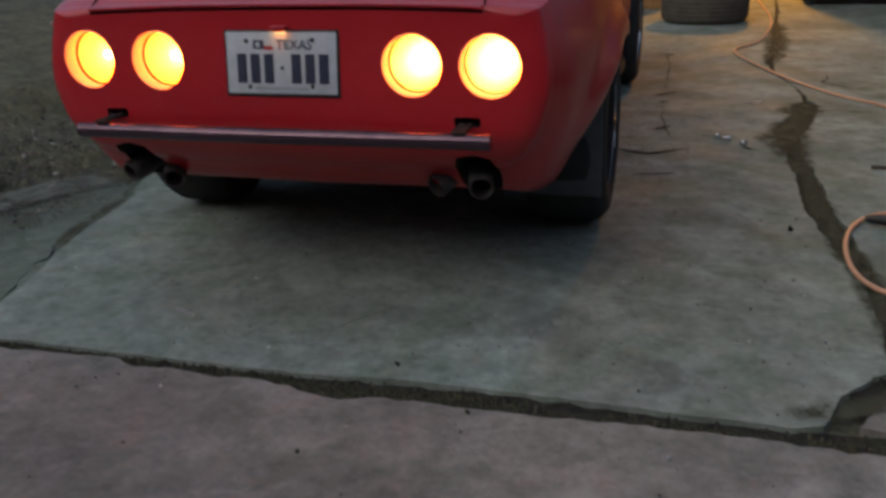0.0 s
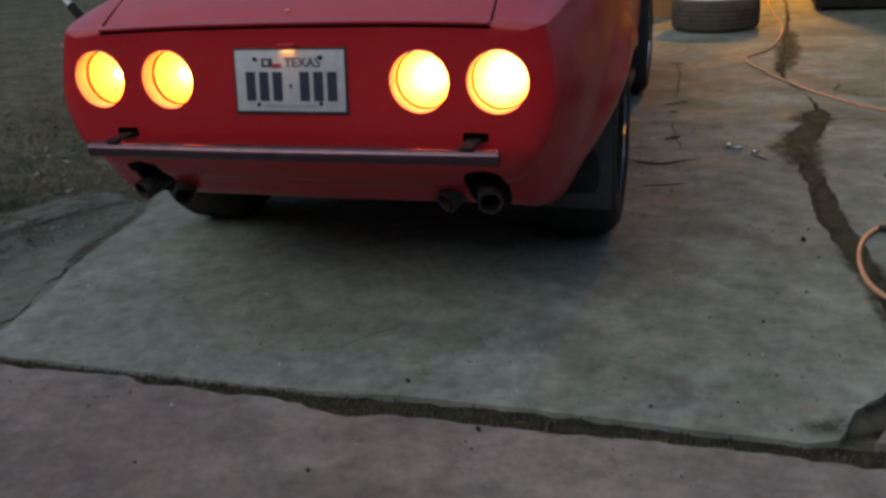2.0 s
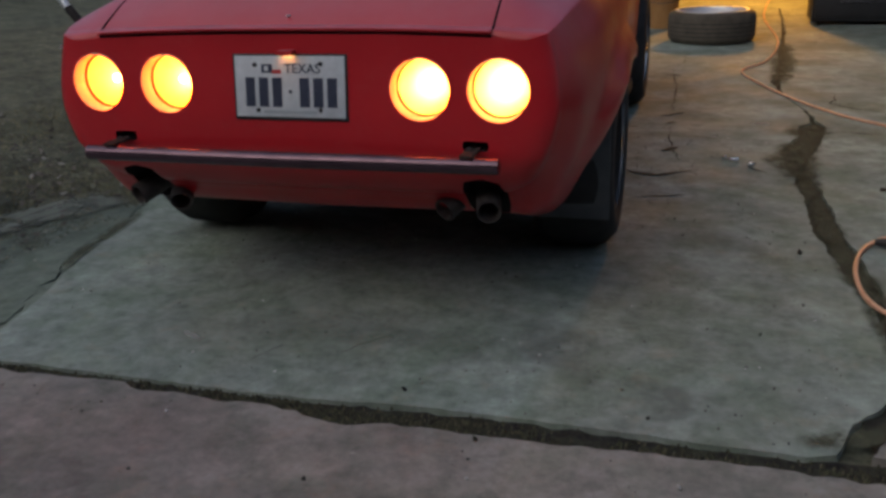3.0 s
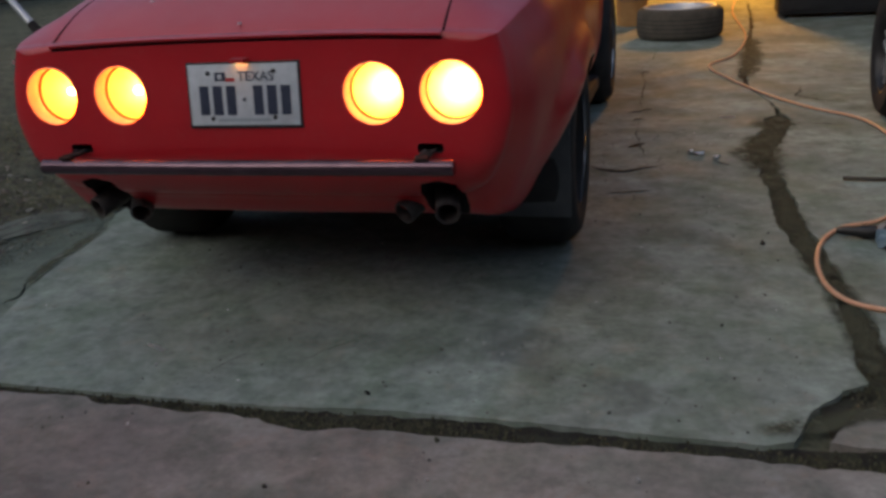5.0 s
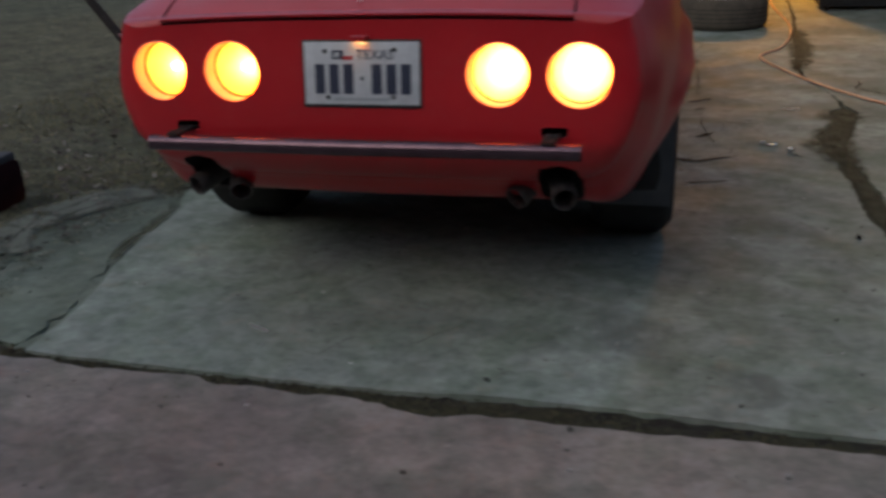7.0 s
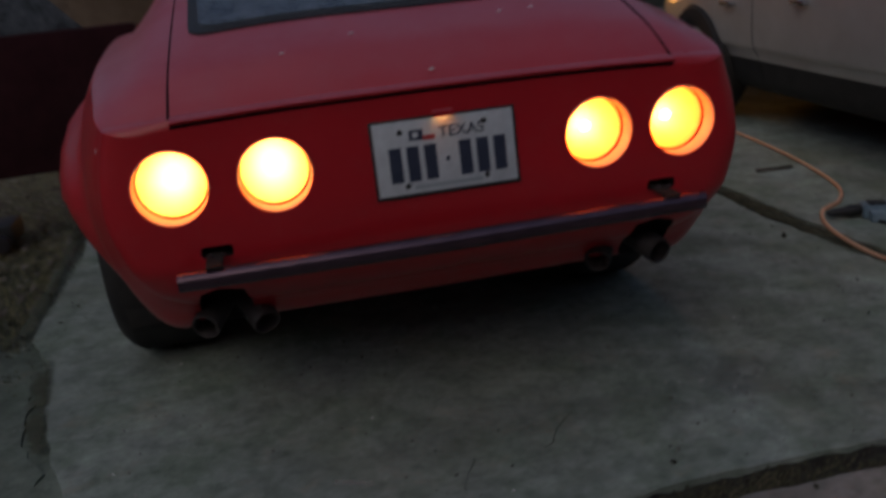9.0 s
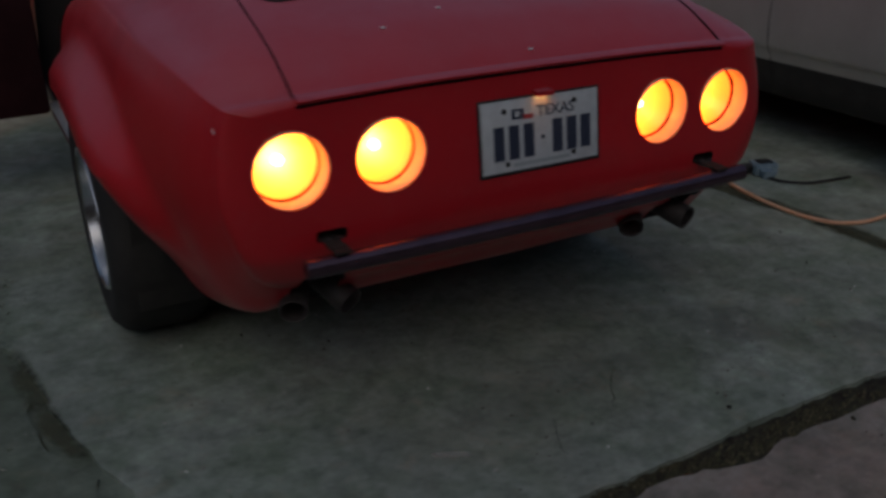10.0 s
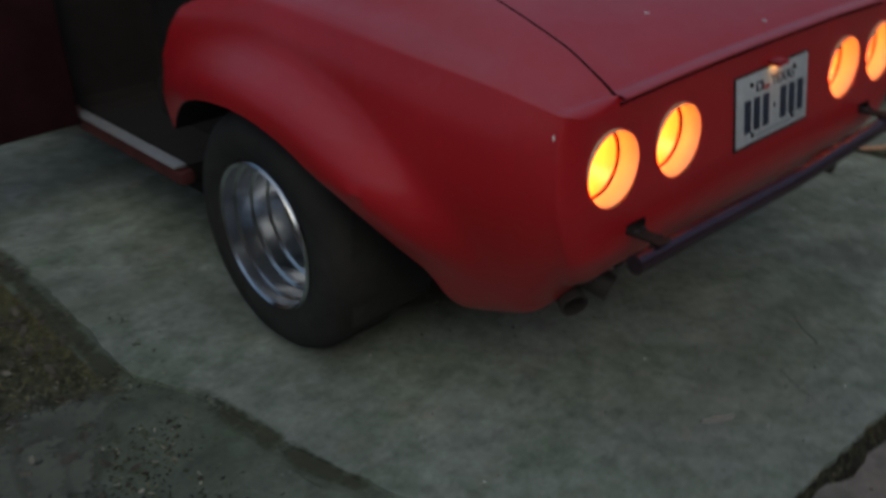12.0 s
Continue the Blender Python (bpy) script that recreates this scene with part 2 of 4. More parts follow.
def reflector_material():
    """A metal lamp bowl in the light of its bulb, with a yellow glow that reddens to the rim."""
    m = bpy.data.materials.new("lit_reflector")
    m.use_nodes = True
    nt = m.node_tree
    p = nt.nodes["Principled BSDF"]
    p.inputs["Base Color"].default_value, p.inputs["Roughness"].default_value, p.inputs["Metallic"].default_value = (0.95, 0.82, 0.5, 1), 0.41, 1.0
    length = nt.nodes.new("ShaderNodeVectorMath")
    length.operation = "LENGTH"
    across = nt.nodes.new("ShaderNodeVectorMath")
    across.operation, across.inputs[1].default_value = "MULTIPLY", (1 / 0.072, 1 / 0.072, 0)
    nt.links.new(coords(nt), across.inputs[0])
    nt.links.new(across.outputs["Vector"], length.inputs[0])
    nt.links.new(ramp(nt, length.outputs["Value"], (0.0, (1.0, 0.3, 0.02)), (0.45, (1.0, 0.24, 0.012)), (0.75, (1.0, 0.125, 0.006)), (1.0, (1.0, 0.04, 0.003))), p.inputs["Emission Color"])
    p.inputs["Emission Strength"].default_value = 7.0
    return m


def lens_material():
    m = bpy.data.materials.new("red_lens")
    m.use_nodes = True
    nt = m.node_tree
    clear, gloss, both = (nt.nodes.new(k) for k in ("ShaderNodeBsdfTransparent", "ShaderNodeBsdfGlossy", "ShaderNodeMixShader"))
    clear.inputs["Color"].default_value = (0.97, 0.9, 0.85, 1)
    gloss.inputs["Roughness"].default_value = 0.12
    both.inputs[0].default_value = 0.05
    nt.links.new(clear.outputs[0], both.inputs[1])
    nt.links.new(gloss.outputs[0], both.inputs[2])
    nt.links.new(both.outputs[0], nt.nodes["Material Output"].inputs["Surface"])
    return m


REFLECTOR = reflector_material()
LENS = lens_material()
AMBER = glow("lit_plate_lamp", (1.0, 0.6, 0.22), (0.8, 0.38, 0.12), 18.0, 0.8)
BULB = glow("lit_lamp_bulb", (1.0, 0.4, 0.12), (1.0, 0.4, 0.12), 50.0, 0.1)
WARM = glow("lit_bulb", (1.0, 0.72, 0.35), (1.0, 0.6, 0.2), 12.0, 0.1)


# ---- mesh helpers ----
def finish(name, bm, mat, smooth=True, angle=40):
    bmesh.ops.recalc_face_normals(bm, faces=bm.faces)
    me = bpy.data.meshes.new(name)
    bm.to_mesh(me)
    bm.free()
    for m in mat if isinstance(mat, (list, tuple)) else [mat]:
        me.materials.append(m)
    if smooth:
        me.shade_smooth()
        me.set_sharp_from_angle(angle=radians(angle))
    return me


def part(name, bm, mat, parent, label="", smooth=True, angle=40):
    ob = new(name, finish(name, bm, mat, smooth, angle))
    ob.parent = parent
    return tagged(ob, label)


def thing(name, label, category, at=(0, 0, 0), turn=0, group="", kind=""):
    ob = new(name)
    ob.matrix_world = pose(*at, 0, 0, turn)
    return tagged(ob, label, category, group, kind)


def single(name, bm, mat, label, category, at=(0, 0, 0), turn=0, group="", kind="", smooth=True):
    ob = new(name, finish(name, bm, mat, smooth))
    ob.matrix_world = pose(*at, 0, 0, turn)
    return tagged(ob, label, category, group, kind)


def box(size, at=(0, 0, 0), bevel=0.0, m=None, bm=None):
    bm = bm or bmesh.new()
    made = bmesh.ops.create_cube(bm, size=1.0, matrix=(m or Matrix()) @ Matrix.Translation(at) @ Matrix.Diagonal((*size, 1)))
    if bevel:
        edges = list({e for v in made["verts"] for e in v.link_edges})
        bmesh.ops.bevel(bm, geom=edges, offset=bevel, segments=2, affect="EDGES", profile=0.6)
    return bm


def lathe(profile, steps=48, m=None, close=False, caps=True):
    """Turns (radius, height) points about z."""
    bm = bmesh.new()
    rings = []
    for r, h in profile:
        rings.append([bm.verts.new((r * math.cos(2 * math.pi * k / steps), r * math.sin(2 * math.pi * k / steps), h)) for k in range(steps)])
    pairs = list(zip(rings, rings[1:])) + ([(rings[-1], rings[0])] if close else [])
    for a, b in pairs:
        for k in range(steps):
            bm.faces.new((a[k], a[(k + 1) % steps], b[(k + 1) % steps], b[k]))
    if caps and not close:
        for ring in (rings[0], rings[-1]):
            if (ring[0].co - ring[len(ring) // 2].co).length > 1e-4:
                bm.faces.new(ring)
    if m is not None:
        bm.transform(m)
    return bm


def spline(points, n):
    """n points on a smooth line through the points."""
    pts = [np.array(p, float) for p in points]
    pts = [2 * pts[0] - pts[1], *pts, 2 * pts[-1] - pts[-2]]
    out = []
    spans = len(pts) - 3
    for k in range(n):
        u = k / (n - 1) * spans
        i = min(int(u), spans - 1)
        f = u - i
        a, b, c, d = pts[i : i + 4]
        out.append(0.5 * (2 * b + (c - a) * f + (2 * a - 5 * b + 4 * c - d) * f * f + (3 * b - a - 3 * c + d) * f**3))
    return out


def tube(points, radius, n=8, bm=None, caps=True):
    """A round bar along the points."""
    bm = bm or bmesh.new()
    pts = [Vector(p) for p in points]
    rings = []
    up = Vector((0, 0, 1))
    for i, p in enumerate(pts):
        d = (pts[min(i + 1, len(pts) - 1)] - pts[max(i - 1, 0)]).normalized()
        side = d.cross(up)
        side = side.normalized() if side.length > 1e-4 else Vector((1, 0, 0))
        top = side.cross(d)
        rings.append([bm.verts.new(p + radius * (math.cos(2 * math.pi * k / n) * side + math.sin(2 * math.pi * k / n) * top)) for k in range(n)])
    for a, b in zip(rings, rings[1:]):
        for k in range(n):
            bm.faces.new((a[k], a[(k + 1) % n], b[(k + 1) % n], b[k]))
    if caps:
        bm.faces.new(rings[0])
        bm.faces.new(rings[-1])
    return bm


# ---- ground ----
def rough_line(points, step=0.03, rough=0.012, seed=0):
    """A line through the points, broken up like a chipped concrete edge."""
    out = []
    for a, b in zip(points, points[1:]):
        a, b = Vector(a), Vector(b)
        count = max(1, int((b - a).length / step))
        normal = Vector((-(b - a).y, (b - a).x)).normalized()
        for k in range(count):
            p = a.lerp(b, k / count)
            w = noise.noise((p.x * 7, p.y * 7, seed)) + 0.6 * noise.noise((p.x * 23, p.y * 23, seed + 5)) + 0.2 * noise.noise((p.x * 60, p.y * 60, seed))
            out.append(p + normal * (w * rough * 1.6))
    out.append(Vector(points[-1]))
    return out


def slab(name, outline, mat, parent, top=0.0, thick=0.1):
    bm = bmesh.new()
    face = bm.faces.new([bm.verts.new((x, y, top)) for x, y in outline])
    made = bmesh.ops.extrude_face_region(bm, geom=[face])
    bmesh.ops.translate(bm, verts=[v for v in made["geom"] if isinstance(v, bmesh.types.BMVert)], vec=(0, 0, -thick))
    bmesh.ops.triangulate(bm, faces=[f for f in bm.faces if len(f.verts) > 4])
    return part(name, bm, mat, parent, smooth=False)


def soil_height(x, y):
    return -0.022 + 0.012 * noise.noise((x * 1.3, y * 1.3, 3)) + 0.008 * noise.noise((x * 5, y * 5, 8))


bm = bmesh.new()
axis = np.concatenate([[-400, -120, -40, -15], np.arange(-9, 9.01, 0.3), [15, 40, 120, 400]])
grid = [[bm.verts.new((x, y + 2, soil_height(x, y + 2) if abs(x) < 9 and abs(y) < 9 else -0.02)) for x in axis] for y in axis]
for a, b in zip(grid, grid[1:]):
    for k in range(len(axis) - 1):
        bm.faces.new((a[k], a[k + 1], b[k + 1], b[k]))
single("ground", bm, SOIL, "bare brown soil with dormant grass beside the driveway", "ground", kind="structure")

driveway = thing("pavement", "cracked weathered concrete driveway slabs with mossy joints", "driveway", kind="structure")
SOUTH = [(-6.0, -0.4), (-0.92, -0.395), (-0.33, -0.395), (-0.01, -0.398), (0.15, -0.39), (0.42, -0.37), (0.68, -0.363), (1.05, -0.375), (1.29, -0.375)]
WEST = [(-1.25, 9.6), (-1.24, 2.1), (-1.21, 1.8), (-1.225, 1.0), (-1.13, 0.8), (-1.085, 0.56), (-1.03, 0.3), (-0.97, 0.1), (-0.9, -0.1), (-0.86, -0.395)]
EAST = [(1.33, -0.35), (1.38, -0.22), (1.44, -0.14), (1.5, -0.07), (1.515, 0.15), (1.51, 0.33), (1.49, 0.55), (1.455, 0.75), (1.43, 0.9), (1.395, 1.16), (1.40, 1.5), (1.385, 1.76), (1.34, 2.15), (1.37, 2.38), (1.45, 2.61), (1.475, 2.88), (1.53, 2.96), (1.52, 3.3), (1.42, 3.8), (1.385, 4.24), (1.45, 5.0), (1.52, 6.1), (1.58, 7.0), (1.62, 7.88), (1.67, 9.6)]
outline = rough_line(WEST, 0.035, 0.007, 1)[:-1] + rough_line([(-0.86, -0.395), *SOUTH[2:]], 0.02, 0.007, 2)[:-1] + rough_line(EAST, 0.025, 0.010, 3)
slab("slab", outline, CONCRETE, driveway)
EAST_SIDE = [(1.69, 9.6), (1.65, 7.9), (1.62, 7.1), (1.56, 6.1), (1.55, 5.3), (1.54, 4.97), (1.44, 4.25), (1.435, 3.8), (1.535, 3.3), (1.56, 3.0), (1.6, 2.82), (1.565, 2.6), (1.49, 2.26), (1.45, 2.04), (1.46, 1.76), (1.475, 1.5), (1.495, 1.25), (1.505, 0.96), (1.53, 0.71), (1.555, 0.5), (1.575, 0.33), (1.59, 0.07), (1.6, -0.1), (1.68, -0.25), (1.74, -0.375)]
slab("slab", rough_line(EAST_SIDE, 0.03, 0.012, 4)[:-1] + rough_line([(1.74, -0.375), (7.0, -0.36)], 0.05, 0.012, 5)[:-1] + [Vector((7.0, -0.36)), Vector((7.0, 9.6))], CONCRETE, driveway)
slab("slab", [Vector((-7.0, -8.0)), Vector((7.0, -8.0))] + rough_line([(7.0, -0.43), (1.55, -0.44), (1.16, -0.435), (0.7, -0.448), (0.46, -0.448), (0.4, -0.46), (0.3, -0.482), (0.22, -0.462), (0.1, -0.447), (-0.17, -0.44), (-0.26, -0.452), (-0.32, -0.432), (-0.9, -0.433), (-7.0, -0.43)], 0.03, 0.012, 6), CONCRETE_WORN, driveway)
slab("chip", rough_line([(1.4, -0.34), (1.47, -0.22), (1.54, -0.17), (1.61, -0.27), (1.66, -0.36), (1.4, -0.34)], 0.02, 0.01, 7)[:-1], CONCRETE_WORN, driveway, -0.001, 0.06)
slab("chip", rough_line([(-1.27, 0.95), (-1.4, 0.98), (-1.55, 0.75), (-1.62, 0.3), (-1.55, -0.36), (-0.92, -0.36), (-0.945, -0.08), (-1.02, 0.12), (-1.08, 0.32), (-1.13, 0.58), (-1.17, 0.8), (-1.26, 0.95)], 0.03, 0.02, 8)[:-1], CONCRETE_DIRTY, driveway, -0.009, 0.06)
slab("slab", [Vector((-0.9, 9.62)), Vector((2.6, 9.62)), Vector((2.6, 14.2)), Vector((-2.4, 14.2)), Vector((-2.4, 9.62))], CONCRETE, driveway, 0.0, 0.1)


def filler(name, line, width, seed, mat=MOSS):
    """Dirt and moss that fill a joint."""
    pts = rough_line(line, 0.03, 0.004, seed)
    bm = bmesh.new()
    rows = []
    for i, p in enumerate(pts):
        d = (pts[min(i + 1, len(pts) - 1)] - pts[max(i - 1, 0)]).normalized()
        n = Vector((-d.y, d.x))
        rows.append([bm.verts.new((p.x + n.x * width * u, p.y + n.y * width * u, -0.013 + 0.012 * noise.noise((p.x * 19 + 3 * u, p.y * 19, seed)))) for u in (-1, -0.5, 0, 0.5, 1)])
    for a, b in zip(rows, rows[1:]):
        for k in range(4):
            bm.faces.new((a[k], a[k + 1], b[k + 1], b[k]))
    return part(name, bm, mat, driveway, "dark moss and dirt in the joint")


filler("joint", [(-2.5, -0.41), (-0.3, -0.412), (0.15, -0.42), (0.3, -0.43), (0.7, -0.408), (1.3, -0.4), (2.5, -0.4)], 0.05, 11)
filler("joint", [(1.56, -0.3), (1.54, 0.0), (1.54, 0.35), (1.49, 0.75), (1.455, 1.1), (1.435, 1.5), (1.4, 2.1), (1.49, 2.5), (1.54, 2.85), (1.5, 3.4), (1.42, 4.1), (1.5, 5.0), (1.54, 6.1), (1.63, 7.9), (1.68, 9.6)], 0.15, 12)


filler("joint", [(-1.26, 2.0), (-1.24, 1.1), (-1.16, 0.82)], 0.05, 13, CONCRETE_DIRTY)
filler("joint", [(-1.16, 0.82), (-1.1, 0.57), (-1.045, 0.31)], 0.045, 13, CONCRETE_DIRTY)
filler("joint", [(-1.045, 0.31), (-0.985, 0.11), (-0.915, -0.1), (-0.88, -0.4)], 0.045, 13, CONCRETE_DIRTY)


def stain(line, width, seed, mat):
    """A thin film of dirt or moss with a ragged, fading edge."""
    pts = spline(line, max(8, 6 * len(line)))
    bm = bmesh.new()
    uv = bm.loops.layers.uv.new("across")
    rows = []
    for i, (x, y) in enumerate(pts):
        a, b = Vector(pts[max(0, i - 1)]), Vector(pts[min(len(pts) - 1, i + 1)])
        d = (b - a).normalized()
        end = min(1.0, 5 * min(i, len(pts) - 1 - i) / len(pts))
        w = width * (0.75 + 0.5 * noise.noise((x * 5, y * 5, seed)))
        rows.append([(bm.verts.new((x - d.y * w * u, y + d.x * w * u, 0.003 + 0.0004 * (seed % 5))), u, end) for u in (-1, -0.5, 0, 0.5, 1)])
    for a, b in zip(rows, rows[1:]):
        for k in range(4):
            corner = (a[k], a[k + 1], b[k + 1], b[k])
            face = bm.faces.new([c[0] for c in corner])
            for loop, c in zip(face.loops, corner):
                loop[uv].uv = (1 - abs(c[1]), c[2])
    return part("stain", bm, mat, driveway, "thin mossy stain on the concrete", smooth=False)


for seed, (line, width, mat) in enumerate([
    ([(1.56, -0.25), (1.54, 0.1), (1.53, 0.4), (1.48, 0.8), (1.45, 1.2), (1.43, 1.6), (1.4, 2.1)], 0.075, FILM),
    ([(1.42, 1.7), (1.4, 2.15), (1.47, 2.5), (1.55, 2.95)], 0.16, FILM),
    ([(1.4, 4.1), (1.47, 4.6), (1.52, 5.4), (1.58, 6.4)], 0.13, FILM),
    ([(1.25, -0.33), (1.4, -0.27), (1.56, -0.2), (1.75, -0.34)], 0.06, FILM),
    ([(-1.14, 0.84), (-1.11, 0.6), (-1.07, 0.36), (-1.02, 0.2)], 0.04, FILM),
    ([(-1.28, 1.0), (-1.48, 0.88), (-1.6, 0.6), (-1.64, 0.2), (-1.58, -0.32)], 0.17, SOIL_FILM),
    ([(-1.45, 1.0), (-1.55, 0.7), (-1.52, 0.4), (-1.4, 0.2)], 0.1, SOIL_FILM),
    ([(-1.34, 2.6), (-1.28, 1.8), (-1.26, 1.2), (-1.27, 1.0)], 0.04, FILM),
    ([(0.98, -0.14), (1.02, -0.22), (0.98, -0.29), (0.88, -0.3)], 0.05, DIRT_FILM),
    ([(0.95, 1.0), (1.15, 0.9), (1.25, 0.6), (1.2, 0.3)], 0.12, DIRT_FILM),
    ([(-0.3, -0.1), (0.1, 0.0), (0.5, -0.05), (0.9, 0.1)], 0.14, DIRT_FILM),
    ([(-1.2, -0.9), (-0.6, -0.8), (0.1, -0.85), (0.7, -0.75)], 0.16, DIRT_FILM),
    ([(0.6, 0.2), (0.75, -0.1), (0.95, -0.2), (1.2, -0.25)], 0.12, DIRT_FILM),
    ([(-0.8, 0.5), (-0.85, 1.2), (-0.95, 1.8)], 0.12, DIRT_FILM),
    ([(1.24, 2.84), (1.28, 2.88), (1.33, 2.89)], 0.09, PALE_FILM),
    ([(-0.34, -0.13), (-0.29, -0.15), (-0.25, -0.17)], 0.02, PALE_FILM),
]):
    stain(line, width, seed, mat)


def crack(line, width, seed):
    pts = rough_line(line, 0.02, 0.009, seed)
    bm = bmesh.new()
    rows = []
    for i, p in enumerate(pts):
        d = (pts[min(i + 1, len(pts) - 1)] - pts[max(i - 1, 0)]).normalized()
        w = 0.5 * width * (0.25 + 1.1 * abs(noise.noise((p.x * 11, p.y * 11, seed)))) * min(1, 4 * min(i + 0.3, len(pts) - 0.7 - i) / len(pts))
        rows.append([bm.verts.new((p.x - d.y * w * u, p.y + d.x * w * u, 0.0025)) for u in (-1, 1)])
    for a, b in zip(rows, rows[1:]):
        bm.faces.new((a[0], a[1], b[1], b[0]))
    return part("crack", bm, MOSS, driveway, "thin dirt-filled crack")


for seed, (line, width) in enumerate([
    ([(0.68, 4.5), (0.74, 4.47), (0.8, 4.5)], 0.05),
    ([(0.71, 4.9), (0.74, 4.5), (0.78, 4.1), (0.79, 3.7), (0.8, 3.35), (0.82, 3.1)], 0.011),
    ([(0.72, 5.6), (0.8, 5.3), (0.74, 4.9)], 0.011),
    ([(0.74, 3.04), (0.8, 3.05), (0.87, 3.14)], 0.05),
    ([(0.79, 2.84), (0.825, 2.86), (0.85, 2.85)], 0.05),
    ([(0.78, 2.71), (0.81, 2.72), (0.83, 2.73)], 0.035),
    ([(0.8, 2.21), (0.84, 2.24), (0.88, 2.3)], 0.04),
    ([(0.82, 2.7), (0.83, 2.5), (0.85, 2.3), (0.9, 2.05), (0.99, 1.92)], 0.012),
    ([(0.6, 2.71), (0.66, 2.74)], 0.025),
    ([(0.88, 2.54), (0.97, 2.525), (1.08, 2.51)], 0.018),
    ([(0.64, 1.85), (0.73, 1.79), (0.82, 1.756), (0.88, 1.8), (0.99, 1.88)], 0.045),
    ([(0.77, 1.42), (0.86, 1.44), (0.95, 1.475)], 0.035),
    ([(1.6, 2.74), (1.7, 2.72), (1.83, 2.7)], 0.022),
    ([(1.735, 3.8), (1.68, 3.5), (1.78, 3.36), (1.95, 3.27)], 0.03),
    ([(1.62, 6.35), (1.75, 6.3), (1.85, 6.32)], 0.03),
    ([(1.28, 1.86), (1.2, 1.96)], 0.015),
    ([(0.25, -0.02), (0.18, -0.1), (0.13, -0.17)], 0.006),
    ([(-0.02, -0.13), (-0.05, -0.2), (-0.07, -0.27)], 0.004),
]):
    crack(line, width, seed + 30)


def scatter(count, make, region, seed):
    rnd = random.Random(seed)
    bm = bmesh.new()
    done = 0
    while done < count:
        p = region(rnd)
        if p is None:
            continue
        make(bm, rnd, p)
        done += 1
    return bm


def blade(bm, rnd, p):
    x, y = p
    h, w, a = rnd.uniform(0.006, 0.022), rnd.uniform(0.0009, 0.002), rnd.uniform(0, 6.28)
    dx, dy = math.cos(a), math.sin(a)
    lean = rnd.uniform(0.6, 2.4) * h
    z = soil_height(x, y)
    a1, b1 = bm.verts.new((x - dy * w, y + dx * w, z)), bm.verts.new((x + dy * w, y - dx * w, z))
    c1, d1 = bm.verts.new((x + dx * lean * 0.5 + dy * w * 0.7, y + dy * lean * 0.5 - dx * w * 0.7, z + h * 0.7)), bm.verts.new((x + dx * lean * 0.5 - dy * w * 0.7, y + dy * lean * 0.5 + dx * w * 0.7, z + h * 0.7))
    e1 = bm.verts.new((x + dx * lean, y + dy * lean, z + h))
    bm.faces.new((a1, b1, c1, d1))
    bm.faces.new((d1, c1, e1))


def leaf(bm, rnd, p):
    x, y = p
    s, a, z = rnd.uniform(0.008, 0.024), rnd.uniform(0, 6.28), soil_height(x, y) + rnd.uniform(0.008, 0.03)
    m = pose(x, y, z, rnd.uniform(-30, 30), rnd.uniform(-30, 30), math.degrees(a))
    verts = [bm.verts.new(m @ Vector(v)) for v in ((-s, 0, 0.2 * s), (-0.3 * s, -0.45 * s, 0), (0.6 * s, -0.35 * s, 0.1 * s), (s, 0, 0.3 * s), (0.6 * s, 0.4 * s, 0), (-0.3 * s, 0.5 * s, 0.15 * s))]
    bm.faces.new(verts)


def pebble(bm, rnd, p):
    x, y = p
    s = rnd.uniform(0.003, 0.008)
    z = soil_height(x, y)
    made = bmesh.ops.create_icosphere(bm, subdivisions=1, radius=s, matrix=pose(x, y, max(z, -0.02) + s * 0.5, rnd.uniform(0, 90), 0, rnd.uniform(0, 360)))
    for v in made["verts"]:
        v.co.z = z + (v.co.z - z) * 0.7


def lawn(rnd):
    near = rnd.random() < 0.6
    x = -1.3 - (rnd.random() ** 1.6) * (2.2 if near else 6.5)
    y = rnd.uniform(-0.3, 4.2) if near else rnd.uniform(-0.4, 9)
    return (x, y) if x < (-1.45 if y < 1.0 else -1.26) and noise.noise((x * 0.9, y * 0.9, 2)) + rnd.uniform(-0.5, 0.5) > -0.05 else None


def lawn_edge(rnd):
    y = rnd.uniform(-0.3, 5.5)
    return -(1.24 if y > 1 else 1.35) - abs(rnd.gauss(0, 0.9)), y


def verge(rnd):
    return -1.22 - rnd.random() ** 1.5 * 2.2, rnd.uniform(-0.3, 3.5)


single("grass", scatter(60000, blade, lawn, 1), GRASS, "short dormant olive and straw grass on the soil", "grass", kind="stuff", smooth=False)
single("fallen_leaves", scatter(2600, leaf, lawn_edge, 2), LEAF, "dry brown leaves scattered over the lawn edge", "leaves", kind="stuff", smooth=False)
single("gravel", scatter(900, pebble, verge, 3), STONE, "pale gravel bits strewn along the driveway edge", "gravel", kind="stuff", smooth=False)


def flake(bm, rnd, p):
    x, y, z = p
    s = rnd.uniform(0.003, 0.009)
    m = pose(x, y, z + rnd.uniform(0.002, 0.006), rnd.uniform(-25, 25), rnd.uniform(-25, 25), rnd.uniform(0, 360))
    w = rnd.uniform(0.25, 0.6)
    bm.faces.new([bm.verts.new(m @ Vector(v)) for v in ((-s, 0, 0), (-0.3 * s, -w * s, 0.1 * s), (0.5 * s, -0.8 * w * s, 0), (s, 0, 0.2 * s), (0.4 * s, w * s, 0), (-0.4 * s, 0.7 * w * s, 0.1 * s))])


